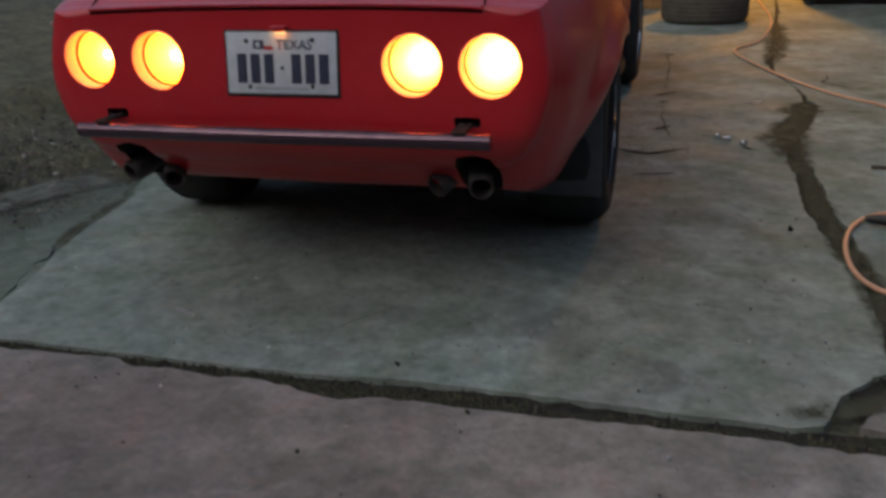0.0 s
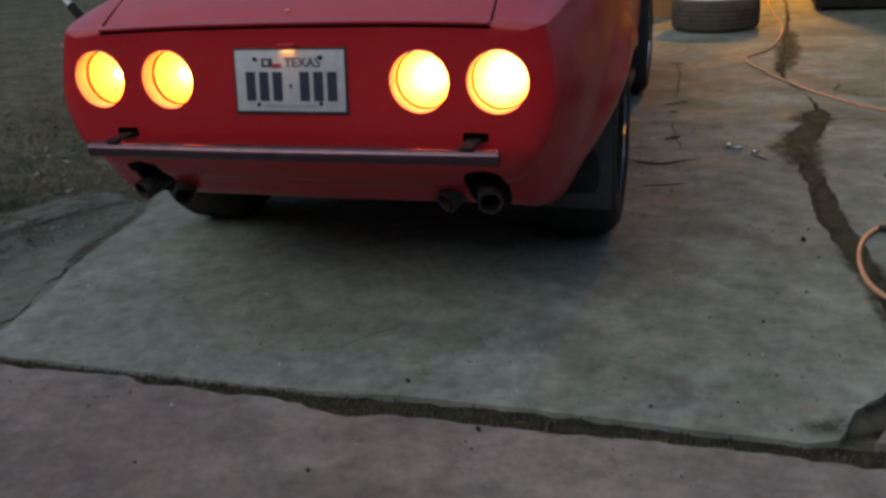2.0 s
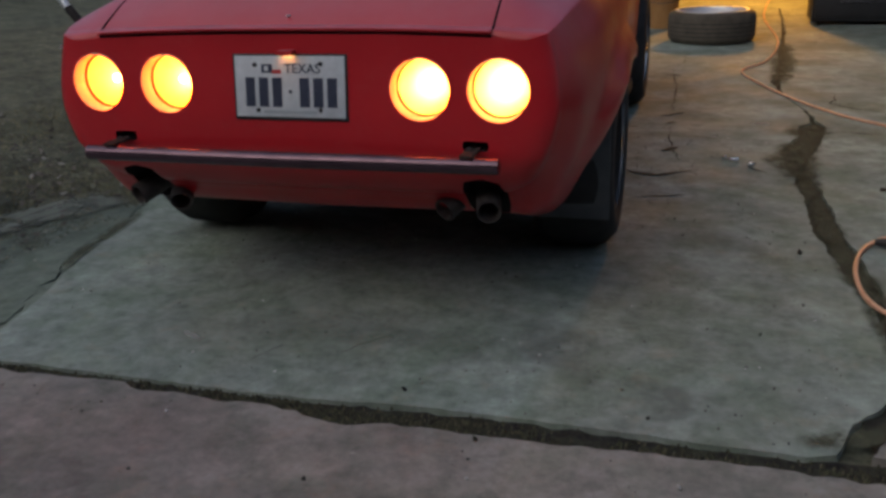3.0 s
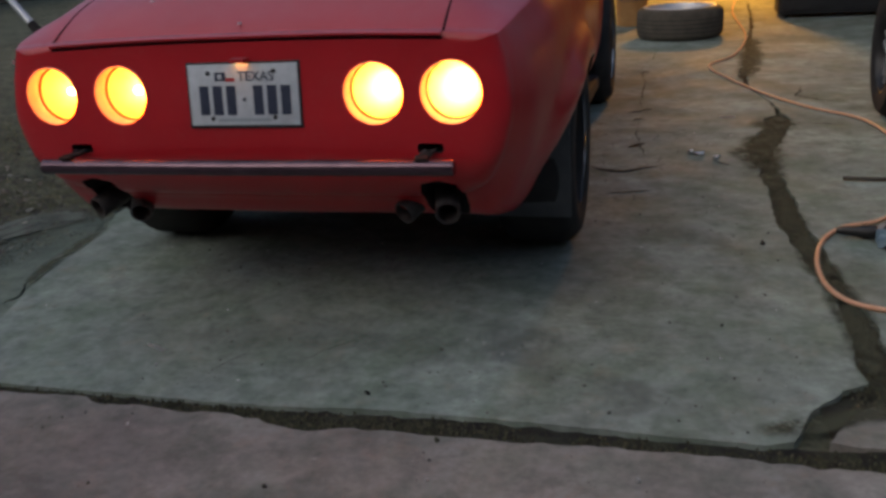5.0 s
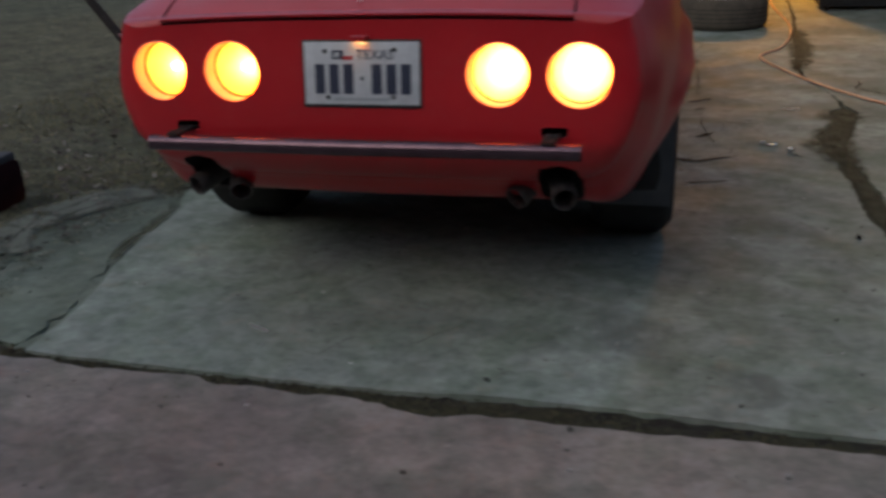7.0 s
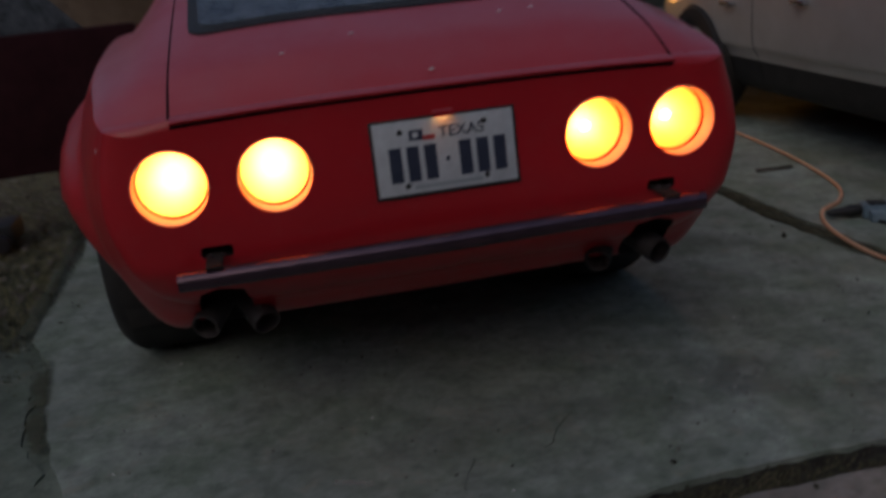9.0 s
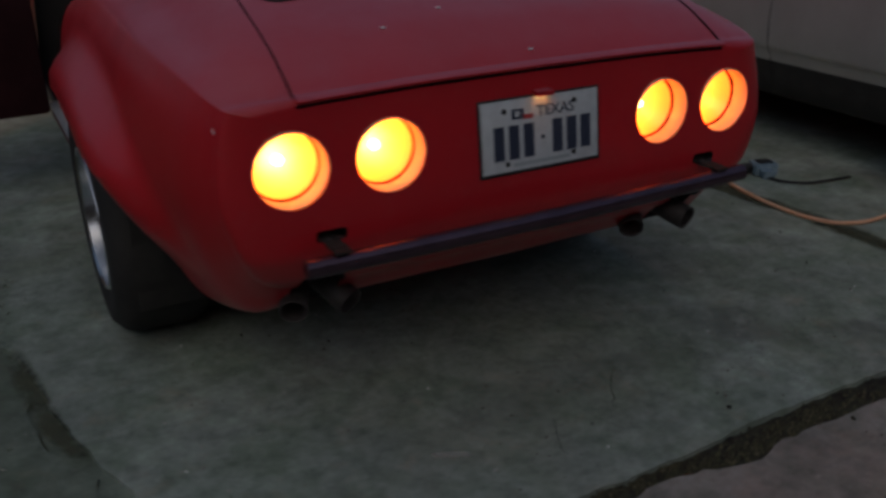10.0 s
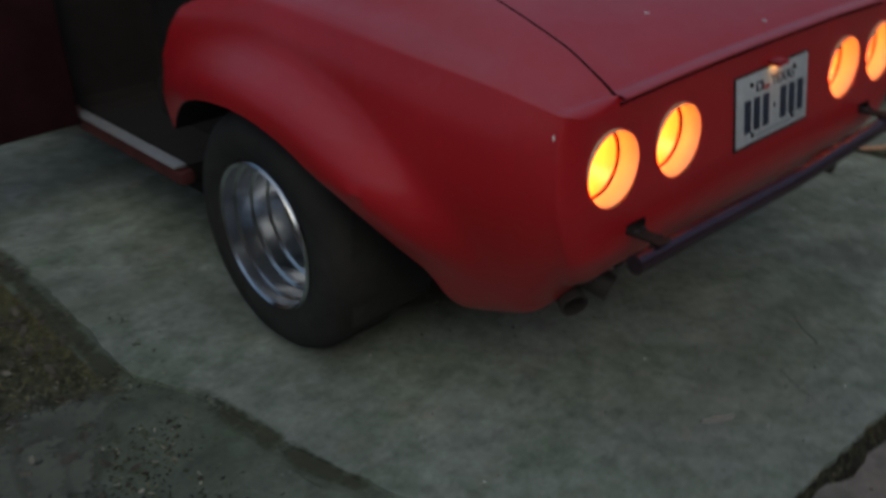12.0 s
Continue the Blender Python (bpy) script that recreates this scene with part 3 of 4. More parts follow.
def litter(rnd):
    y = rnd.uniform(-0.35, 3.2)
    rim = float(np.interp(y, (-0.35, 0.3, 0.6, 1.0, 3.2), (-1.22, -1.3, -1.3, -1.2, -1.25)))
    x = rim + 0.03 - rnd.random() ** 1.3 * 1.3 + rnd.gauss(0, 0.04)
    if noise.noise((x * 4, y * 4, 6)) + 0.5 * noise.noise((x * 11, y * 11, 2)) < rnd.uniform(-0.35, 0.35):
        return None
    return x, y, (0.0 if x > -1.16 else -0.008 if y < 0.95 and x > -1.6 else soil_height(x, y) + 0.006)


LITTER = material("leaf_litter", island_nodes((0.0, (0.022, 0.02, 0.014)), (0.4, (0.055, 0.06, 0.038)), (0.7, (0.1, 0.115, 0.068)), (0.93, (0.19, 0.185, 0.12)), (1.0, (0.42, 0.4, 0.34))), roughness=0.85)
single("leaf_litter", scatter(14000, flake, litter, 11), LITTER, "crumbled dark leaf litter strewn along the driveway edge", "leaf litter", kind="stuff", smooth=False)


def clump(bm, rnd, p):
    x, y, w = p
    s, a = rnd.uniform(0.002, 0.006) * w, rnd.uniform(0, 6.28)
    rim = []
    for k in range(5):
        r = s * rnd.uniform(0.6, 1.3)
        rim.append(bm.verts.new((x + r * math.cos(a + 1.2566 * k), y + r * math.sin(a + 1.2566 * k), -0.012)))
    top = bm.verts.new((x + rnd.uniform(-0.3, 0.3) * s, y + rnd.uniform(-0.3, 0.3) * s, -0.006 + 0.7 * s))
    for k in range(5):
        bm.faces.new((rim[k], rim[(k + 1) % 5], top))


def joints(rnd):
    if rnd.random() < 0.62:
        x = rnd.uniform(-1.6, 1.9)
        y = -0.41 - 0.025 * math.exp(-(((x - 0.28) / 0.2) ** 2))
        near = noise.noise((x * 3, 0, 4)) + 1.2 * math.exp(-(((x - 0.25) / 0.25) ** 2))
        return (x, y + rnd.gauss(0, 0.019), 1.0) if near > rnd.uniform(-0.4, 0.6) else None
    y = rnd.uniform(-0.3, 4.5)
    x = float(np.interp(y, (-0.3, 0.35, 0.9, 1.5, 2.1, 2.6, 2.9, 4.5), (1.5, 1.54, 1.47, 1.435, 1.4, 1.5, 1.54, 1.46)))
    return x + rnd.gauss(0, 0.022), y, 0.9


CRUMB = material("moss_crumbs", island_nodes((0.0, (0.022, 0.019, 0.013)), (0.5, (0.06, 0.055, 0.034)), (0.8, (0.085, 0.09, 0.045)), (1.0, (0.16, 0.14, 0.09))), roughness=0.95)
single("moss", scatter(5000, clump, joints, 5), CRUMB, "dark moss clumps growing along the slab joints", "moss", kind="stuff")


def speck(bm, rnd, p):
    x, y = p
    s = rnd.uniform(0.0012, 0.0042)
    made = bmesh.ops.create_icosphere(bm, subdivisions=1, radius=s, matrix=pose(x, y, s * 0.45, rnd.uniform(0, 90), 0, rnd.uniform(0, 360)))
    for v in made["verts"]:
        v.co += Vector((rnd.uniform(-0.3, 0.3), rnd.uniform(-0.3, 0.3), 0)) * s


def slab_top(rnd):
    x, y = rnd.uniform(-0.85, 1.38), rnd.uniform(-1.3, 2.6)
    return (x, y) if (y > -0.36 or y < -0.47) and noise.noise((x * 2.5, y * 2.5, 9)) > rnd.uniform(-0.6, 0.5) else None


GRIT = material("grit", island_nodes((0.0, (0.05, 0.048, 0.04)), (0.7, (0.16, 0.155, 0.13)), (0.9, (0.3, 0.3, 0.28)), (1.0, (0.62, 0.62, 0.6))), roughness=0.85)
single("grit", scatter(700, speck, slab_top, 7), GRIT, "fine dark and pale grit scattered over the concrete", "grit", kind="stuff", smooth=False)

# ---- garage at the end of the driveway ----
garage = thing("garage", "plain garage with an open door, a warm lamp inside and an added overhang", "building", kind="structure")
for name, size, at, mat in (
    ("wall", (0.15, 4.6, 2.6), (-2.475, 11.95, 1.3), WALL),
    ("wall", (0.15, 4.6, 2.6), (4.575, 11.95, 1.3), WALL),
    ("wall", (6.9, 0.15, 2.6), (1.05, 14.17, 1.3), WALL),
    ("wall", (1.0, 0.15, 2.6), (-1.9, 9.72, 1.3), WALL),
    ("wall", (1.0, 0.15, 2.6), (4.0, 9.72, 1.3), WALL),
    ("lintel", (4.9, 0.15, 0.4), (1.05, 9.72, 2.4), WALL),
    # reaches far over the driveway on posts, an unseen overhang added to block sky
    ("roof", (7.6, 9.2, 0.16), (1.05, 9.95, 2.68), ROOF),
    ("post", (0.1, 0.1, 2.6), (-2.4, 5.6, 1.3), WALL),
    ("post", (0.1, 0.1, 2.6), (4.5, 5.6, 1.3), WALL),
):
    part(name, box(size, at, 0.01), mat, garage)
bulb = thing("ceiling_light", "bare warm bulb hanging from the garage ceiling", "lamp", (GARAGE_LAMP[0], GARAGE_LAMP[1], 2.6))
part("bulb", lathe([(0.001, -0.36), (0.022, -0.35), (0.033, -0.32), (0.028, -0.28), (0.014, -0.25)], 20), WARM, bulb)
part("socket", lathe([(0.018, -0.25), (0.02, -0.24), (0.02, -0.19), (0.006, -0.18)], 16), BLACK, bulb)
part("cord", tube([(0, 0, -0.19), (0, 0, 0.0)], 0.004), BLACK, bulb)

# plain unseen walls that close the place, added to block low sky light
for name, size, at in (("shade_wall_south", (30, 0.3, 5.6), (0, -9, 2.8)), ("shade_wall_west", (0.3, 34, 4.5), (-16, 4, 2.25)), ("shade_wall_east", (0.3, 28, 3.4), (8.5, 4, 1.7)), ("shade_wall_north", (24, 0.3, 4.0), (-1, 17, 2.0))):
    single(name, box(size, at, 0.02), WALL, "plain brown wall out of view, added to block low sky", "wall", kind="structure")

# ---- the red coupe ----
XC = -0.012
STATIONS = [
    (0.0, 0.822, 0.82, 0.55, 0.812, 0.625, 0.808, 0.674, 0.803, 0.698, 0.71, 0.702, 0.61, 0.665, 0.49, 0.60, 0.41, 0.45, 0.385),
    (0.05, 0.858, 0.855, 0.55, 0.838, 0.638, 0.824, 0.686, 0.813, 0.715, 0.715, 0.72, 0.61, 0.685, 0.48, 0.61, 0.38, 0.46, 0.37),
    (0.15, 0.913, 0.91, 0.55, 0.885, 0.648, 0.855, 0.704, 0.832, 0.745, 0.72, 0.755, 0.60, 0.72, 0.45, 0.64, 0.318, 0.5, 0.31),
    (0.45, 1.0, 0.998, 0.55, 0.98, 0.675, 0.912, 0.757, 0.875, 0.80, 0.775, 0.82, 0.62, 0.785, 0.43, 0.715, 0.27, 0.6, 0.25),
    (0.70, 1.075, 1.07, 0.55, 1.04, 0.68, 0.94, 0.767, 0.898, 0.812, 0.80, 0.83, 0.66, 0.805, 0.45, 0.765, 0.26, 0.6, 0.24),
    (0.95, 1.125, 1.12, 0.55, 1.08, 0.68, 0.94, 0.765, 0.915, 0.81, 0.82, 0.83, 0.68, 0.815, 0.46, 0.79, 0.25, 0.6, 0.22),
    (1.3, 1.18, 1.17, 0.55, 1.11, 0.66, 0.94, 0.74, 0.90, 0.81, 0.80, 0.83, 0.64, 0.82, 0.44, 0.76, 0.28, 0.6, 0.25),
    (1.8, 1.205, 1.195, 0.53, 1.12, 0.67, 0.92, 0.75, 0.87, 0.80, 0.77, 0.815, 0.62, 0.82, 0.43, 0.74, 0.30, 0.6, 0.27),
    (2.35, 1.14, 1.12, 0.53, 1.03, 0.67, 0.91, 0.75, 0.87, 0.80, 0.77, 0.815, 0.62, 0.82, 0.43, 0.74, 0.29, 0.6, 0.26),
    (2.75, 0.94, 0.935, 0.522, 0.92, 0.636, 0.91, 0.722, 0.89, 0.779, 0.78, 0.788, 0.62, 0.788, 0.43, 0.722, 0.26, 0.57, 0.23),
    (3.4, 0.88, 0.885, 0.49, 0.9, 0.587, 0.92, 0.667, 0.9, 0.739, 0.8, 0.756, 0.66, 0.739, 0.45, 0.685, 0.26, 0.534, 0.2),
    (3.9, 0.8, 0.8, 0.49, 0.8, 0.57, 0.8, 0.65, 0.77, 0.712, 0.7, 0.73, 0.6, 0.703, 0.45, 0.623, 0.27, 0.49, 0.25),
    (4.35, 0.62, 0.62, 0.445, 0.61, 0.516, 0.6, 0.57, 0.58, 0.605, 0.55, 0.614, 0.5, 0.587, 0.42, 0.534, 0.34, 0.445, 0.33),
]
AXLE_REAR, AXLE_FRONT, WHEEL_R = 0.87, 3.40, 0.33


def tail_y(z):
    """How the tail panel leans and tucks under."""
    return float(np.interp(z, (0.36, 0.40, 0.44, 0.50, 0.60, 0.75, 0.83), (0.085, 0.045, 0.012, -0.018, -0.017, 0.0, 0.0)))


def station(y):
    """The half cross-section of the body at y, from the top's middle to the bottom's."""
    ys = [s[0] for s in STATIONS]
    i = max(0, min(len(ys) - 2, int(np.searchsorted(ys, y) - 1)))
    f = (y - ys[i]) / (ys[i + 1] - ys[i])
    rows = [np.array(STATIONS[max(0, min(len(ys) - 1, k))]) for k in (i - 1, i, i + 1, i + 2)]
    h = ys[i + 1] - ys[i]

    def slope(k):
        a, b = max(0, k - 1), min(len(ys) - 1, k + 1)
        return (np.array(STATIONS[b]) - np.array(STATIONS[a])) / (ys[b] - ys[a]) * h

    v = (2 * f**3 - 3 * f**2 + 1) * rows[1] + (f**3 - 2 * f**2 + f) * slope(i) + (3 * f**2 - 2 * f**3) * rows[2] + (f**3 - f**2) * slope(i + 1)
    pts = [(0.0, v[1]), (0.3, v[2])] + [(v[k], v[k + 1]) for k in range(3, 19, 2)]
    slim = 1 - 0.03 * min(1, max(0, (y - 0.1) / 0.4))
    pts = [(x * slim, z) for x, z in pts]
    crest, before, after = pts[4], pts[3], pts[5]
    soft = float(np.interp(y, (0.0, 0.2, 0.6), (0.13, 0.16, 0.22)))
    pts[4:5] = [(crest[0] + soft * (o[0] - crest[0]), crest[1] + soft * (o[1] - crest[1])) for o in (before, after)]
    return pts + [(0.0, pts[-1][1] - 0.005)]


def flare(z, y, high):
    """How far the fender swells round a rear wheel opening of that half height."""
    q = np.hypot((z - 0.27) / high, (y - AXLE_REAR) / 0.56)
    f = np.clip((1.36 - q) / 0.28, 0, 1)
    ahead = np.clip((y - AXLE_REAR - 0.1) / 0.4, 0, 1)
    return f * f * (3 - 2 * f) * np.clip((z - 0.38 - 0.1 * ahead) / 0.22, 0, 1) * (1 - 0.6 * ahead)


def half(y, bulge=0.05, high=0.355, n=64):
    pts = np.array(spline(station(y), n))
    # flared lips round the wheel openings
    side = np.clip((pts[:, 0] - 0.66) / 0.1, 0, 1) * (pts[:, 1] < 0.86)
    r = np.hypot(pts[:, 1] - 0.30, y - AXLE_FRONT)
    pts[:, 0] += side * (bulge * flare(pts[:, 1], y, high) + 0.02 * np.clip((0.51 - r) / 0.1, 0, 1))
    return pts


def top_z(x, y):
    """The height of the body's upper skin."""
    pts = half(max(0.0, y))
    upper = pts[: int(np.argmax(pts[:, 0])) + 1]
    return float(np.interp(abs(x - XC), upper[:, 0], upper[:, 1]))


def body_mesh():
    bm = bmesh.new()
    rings = []
    centre = np.array((0.0, 0.60))

    def ring(pts, ys, west=None):
        loop = [(XC + x * (1 - 0.05 * min(1, max(0, yy) / 0.8) - 0.085 * min(1, max(0, (yy - 1.2) / 0.8))), yy, z) for (x, z), yy in zip(pts, ys)]
        other = [(XC - x, yy, z) for (x, z), yy in zip(pts if west is None else west, ys)][1:-1][::-1]
        rings.append([bm.verts.new(p) for p in loop + other])

    def edge(x):
        return min(1, max(0, (abs(x) - 0.52) / 0.12))

    first = half(0.0)
    for s, back in ((0.05, 0), (0.2, 0), (0.35, 0), (0.5, 0), (0.65, 0), (0.8, 0), (0.9, 0.001), (0.935, 0.0035), (0.96, 0.0085), (0.98, 0.015), (0.992, 0.021), (0.998, 0.027)):
        pts = centre + (first - centre) * s
        ring(pts, [tail_y(z) + back * (0.3 + 0.7 * edge(x)) for x, z in pts])
    for k, y in enumerate([*np.arange(0.0, 1.5, 0.0167), *np.arange(1.5, 2.9, 0.05), *np.arange(2.9, 3.9, 0.025), *np.arange(3.9, 4.36, 0.05)]):
        pts = half(y)
        blend = math.exp(-y / 0.06)
        ring(pts, [y + (0.014 + 0.02 * edge(x)) * blend + blend * tail_y(z) for x, z in pts], half(y, 0.075, 0.41))
    n = len(rings[0])
    for a, b in zip(rings, rings[1:]):
        for k in range(n):
            bm.faces.new((a[k], a[(k + 1) % n], b[(k + 1) % n], b[k]))
    bm.faces.new(rings[0])
    bm.faces.new(rings[-1])
    return bm


LAMPS = [(-0.573, 0.675), (-0.361, 0.674), (0.347, 0.668), (0.545, 0.668)]
car = thing("car", "faded red coupe with four lit round tail lights, door open", "car", (0, 0, 0), 1.0)
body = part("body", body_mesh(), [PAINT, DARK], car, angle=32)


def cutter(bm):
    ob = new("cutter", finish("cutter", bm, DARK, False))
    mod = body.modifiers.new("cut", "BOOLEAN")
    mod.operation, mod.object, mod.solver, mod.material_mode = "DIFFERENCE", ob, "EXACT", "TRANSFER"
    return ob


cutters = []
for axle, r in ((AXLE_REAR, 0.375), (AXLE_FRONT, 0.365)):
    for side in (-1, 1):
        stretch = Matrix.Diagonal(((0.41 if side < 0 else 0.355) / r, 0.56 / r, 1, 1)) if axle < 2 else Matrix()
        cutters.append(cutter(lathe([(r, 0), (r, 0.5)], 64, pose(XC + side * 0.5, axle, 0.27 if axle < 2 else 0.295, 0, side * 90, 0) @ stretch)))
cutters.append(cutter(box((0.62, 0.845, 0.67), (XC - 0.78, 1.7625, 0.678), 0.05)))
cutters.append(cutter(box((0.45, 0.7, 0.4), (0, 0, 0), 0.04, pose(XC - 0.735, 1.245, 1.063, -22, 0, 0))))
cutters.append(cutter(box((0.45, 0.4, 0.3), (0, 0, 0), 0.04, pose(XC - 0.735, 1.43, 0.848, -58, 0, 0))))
for x in (-0.503, 0.488):
    cutters.append(cutter(box((0.066, 0.12, 0.024), (x, 0.02, 0.533), 0.008)))
for x in (-0.512, 0.49):
    cutters.append(cutter(box((0.115, 0.3, 0.17), (x, 0.02, 0.355), 0.05)))
for x, z in LAMPS:
    cutters.append(cutter(lathe([(0.0765, -0.1), (0.0765, 0.16)], 40, pose(x, -0.01, z, -90, 0, 0))))
graph = bpy.context.evaluated_depsgraph_get()
carved = bpy.data.meshes.new_from_object(body.evaluated_get(graph))
body.modifiers.clear()
body.data = carved
for ob in cutters:
    bpy.data.objects.remove(ob)


def patch(outline_half_width, y0, y1, corner, lift, taper=0.0):
    """A rounded panel that lies on the upper skin."""
    outline = []
    cx, cy = outline_half_width - corner, (y1 - y0) / 2 - corner
    for sx, sy, start in ((1, 1, 0), (-1, 1, 90), (-1, -1, 180), (1, -1, 270)):
        for k in range(9):
            a = radians(start + k * 11.25)
            outline.append((sx * cx + corner * math.cos(a), sy * cy + corner * math.sin(a)))
        a, b = outline[-1], (-sx * cx if sx * sy > 0 else sx * cx, sy * cy if sx * sy > 0 else -sy * cy)
        end = (b[0], a[1]) if sx * sy > 0 else (a[0], b[1])
        outline += [tuple(np.array(a) + (np.array(end) - np.array(a)) * k / 12) for k in range(1, 12)]
    bm = bmesh.new()
    rings = []
    for s in (0.02, *(0.06 * k for k in range(1, 16)), 0.95, 1.0):
        ring = []
        for u, v in outline:
            y = (y0 + y1) / 2 + v * s
            x = XC + u * s * (1 - taper * (y - y0) / (y1 - y0))
            ring.append(bm.verts.new((x, y, top_z(x, y) + lift)))
        rings.append(ring)
    n = len(outline)
    for a, b in zip(rings, rings[1:]):
        for k in range(n):
            bm.faces.new((a[k], a[(k + 1) % n], b[(k + 1) % n], b[k]))
    bm.faces.new(rings[0])
    edge = [bm.verts.new(v.co - Vector((0, 0, lift + 0.004))) for v in rings[-1]]
    for k in range(n):
        bm.faces.new((rings[-1][k], rings[-1][(k + 1) % n], edge[(k + 1) % n], edge[k]))
    return bm


seal = part("rear_window", patch(0.492, 0.295, 1.1, 0.05, 0.006), SEAL, car, "sloping rear window in a black rubber seal")
part("pane", patch(0.467, 0.32, 1.07, 0.04, 0.011), GLASS, seal, "dusty dark glass with the sky's reflection in its colour")
part("windscreen", patch(0.5, 2.22, 2.68, 0.06, 0.006), GLASS, car, "dark raked windscreen")

# shut lines of the rear deck, and the lip over the tail panel
for side in (-1, 1):
    line = []
    for k in range(60):
        y = k * 0.02
        x = XC + side * (0.541 - 0.03 * k / 59)
        line.append((x, y + 0.012 * math.exp(-y / 0.06), top_z(x, y) - 0.001))
    part("shut_line", tube(line, 0.0027, 6), MAROON, car, "dark narrow shut line")
bm = bmesh.new()
rows = []
for k in range(61):
    x = XC - 0.539 + 1.078 * k / 60
    z = top_z(x, 0.0)
    rows.append([bm.verts.new((x, yy, z + dz)) for yy, dz in ((0.03, 0.004), (0.004, 0.001), (-0.006, -0.001), (-0.010, -0.004), (-0.009, -0.009), (-0.002, -0.012), (0.03, -0.010))])
for a, b in zip(rows, rows[1:]):
    for k in range(6):
        bm.faces.new((a[k], a[k + 1], b[k + 1], b[k]))
part("deck_lip", bm, PAINT, car)
part("lip_gap", tube([(XC - 0.54 + 0.0216 * k, 0.003, top_z(XC - 0.54 + 0.0216 * k, 0.0) - 0.0165) for k in range(51)], 0.004, 6), MAROON, car, "dark gap below the deck lip")

# tail lights
for x, z in LAMPS:
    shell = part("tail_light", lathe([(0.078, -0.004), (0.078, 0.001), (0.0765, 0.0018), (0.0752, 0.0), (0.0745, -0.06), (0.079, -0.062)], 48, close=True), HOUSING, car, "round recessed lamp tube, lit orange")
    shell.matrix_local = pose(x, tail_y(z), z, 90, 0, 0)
    part("gasket", lathe([(0.0748, -0.056), (0.0748, -0.045), (0.0735, -0.043), (0.0712, -0.044), (0.0712, -0.056)], 40, close=True), MATT, shell, "thin black gasket ring")
    bowl = [(r, -0.108 + r * r / 0.0864) for r in np.linspace(0.072, 0.001, 16)]
    part("reflector", lathe(bowl, 40, caps=False), REFLECTOR, shell, "glowing lamp bowl behind the lens")
    part("bulb", lathe([(0.001, 0.012), (0.007, 0.0095), (0.011, 0.004), (0.011, -0.004), (0.007, -0.0095), (0.001, -0.012)], 16, pose(0, 0, -0.086)), BULB, shell, "lit bulb in the bowl")
    part("lens", lathe([(0.0718, -0.048), (0.0712, -0.042), (0.059, -0.035), (0.037, -0.03), (0.001, -0.028), (0.001, -0.031), (0.037, -0.033), (0.058, -0.038), (0.07, -0.048)], 40, close=True, caps=False), LENS, shell, "red lens of a switched-on lamp")

# bumper bar on its brackets
part("bumper", tube([(XC - 0.572, -0.078, 0.498), (XC, -0.098, 0.502), (XC + 0.572, -0.078, 0.5)], 0.0205, 20), BUMPER, car, "straight dull steel tube bumper")
for x in (-0.503, 0.488):
    bracket = box((0.034, 0.13, 0.007), (x - 0.006, -0.03, 0.524), 0.002)
    box((0.034, 0.007, 0.034), (x - 0.006, -0.072, 0.513), 0.002, bm=bracket)
    bracket = part("bracket", bracket, RUST, car, "dark steel bumper bracket in its slot")
    for dx in (-0.013, 0.011):
        part("bolt", lathe([(0.006, 0), (0.006, 0.004), (0.003, 0.006)], 6, pose(x + dx, -0.03, 0.527)), STEEL, bracket)

# exhaust: a pair of tips each side, in a notch of the tail panel
def pipe(end, root):
    """An open exhaust tip from its root to its mouth."""
    way = Vector(root) - Vector(end)
    m = Matrix.Translation(end) @ way.to_track_quat("Z", "Y").to_matrix().to_4x4()
    bm = lathe([(0.0275, 0.0), (0.031, -0.001), (0.0325, 0.004), (0.0325, way.length), (0.026, way.length), (0.0275, 0.1)], 28, m, close=True)
    part("exhaust_tip", bm, SOOT, car, "sooty grey steel exhaust tip")


for root, outer, inner in (((-0.495, 0.24, 0.385), (-0.566, 0.08, 0.331), (-0.43, 0.09, 0.315)), ((0.455, 0.24, 0.395), (0.507, 0.035, 0.348), (0.37, 0.09, 0.328))):
    pipe(outer, root)
    pipe(inner, root)
    part("muffler", box((0.34, 0.5, 0.13), (root[0] * 0.88, 0.7, 0.34), 0.05), RUST, car)
    part("hanger", box((0.03, 0.025, 0.07), (root[0], 0.14, 0.435), 0.006), RUST, car, "sooty exhaust hanger")
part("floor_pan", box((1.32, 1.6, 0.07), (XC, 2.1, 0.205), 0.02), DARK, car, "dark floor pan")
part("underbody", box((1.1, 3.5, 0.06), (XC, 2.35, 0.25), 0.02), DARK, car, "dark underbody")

# mud flaps behind the rear wheels, the right one in the paler, lit tone
for side in (-1, 1):
    bm = box((0.25, 0.008, 0.36), (XC + (0.65 if side > 0 else -0.675), 0.545, 0.35), 0.003)
    for v in bm.verts:
        v.co.y += 0.03 * (0.44 - v.co.z) / 0.27 - 0.01 * (v.co.x - XC) * side
    part("mud_flap", bm, RUBBER if side < 0 else FLAP, car, "flat black rubber mud flap")


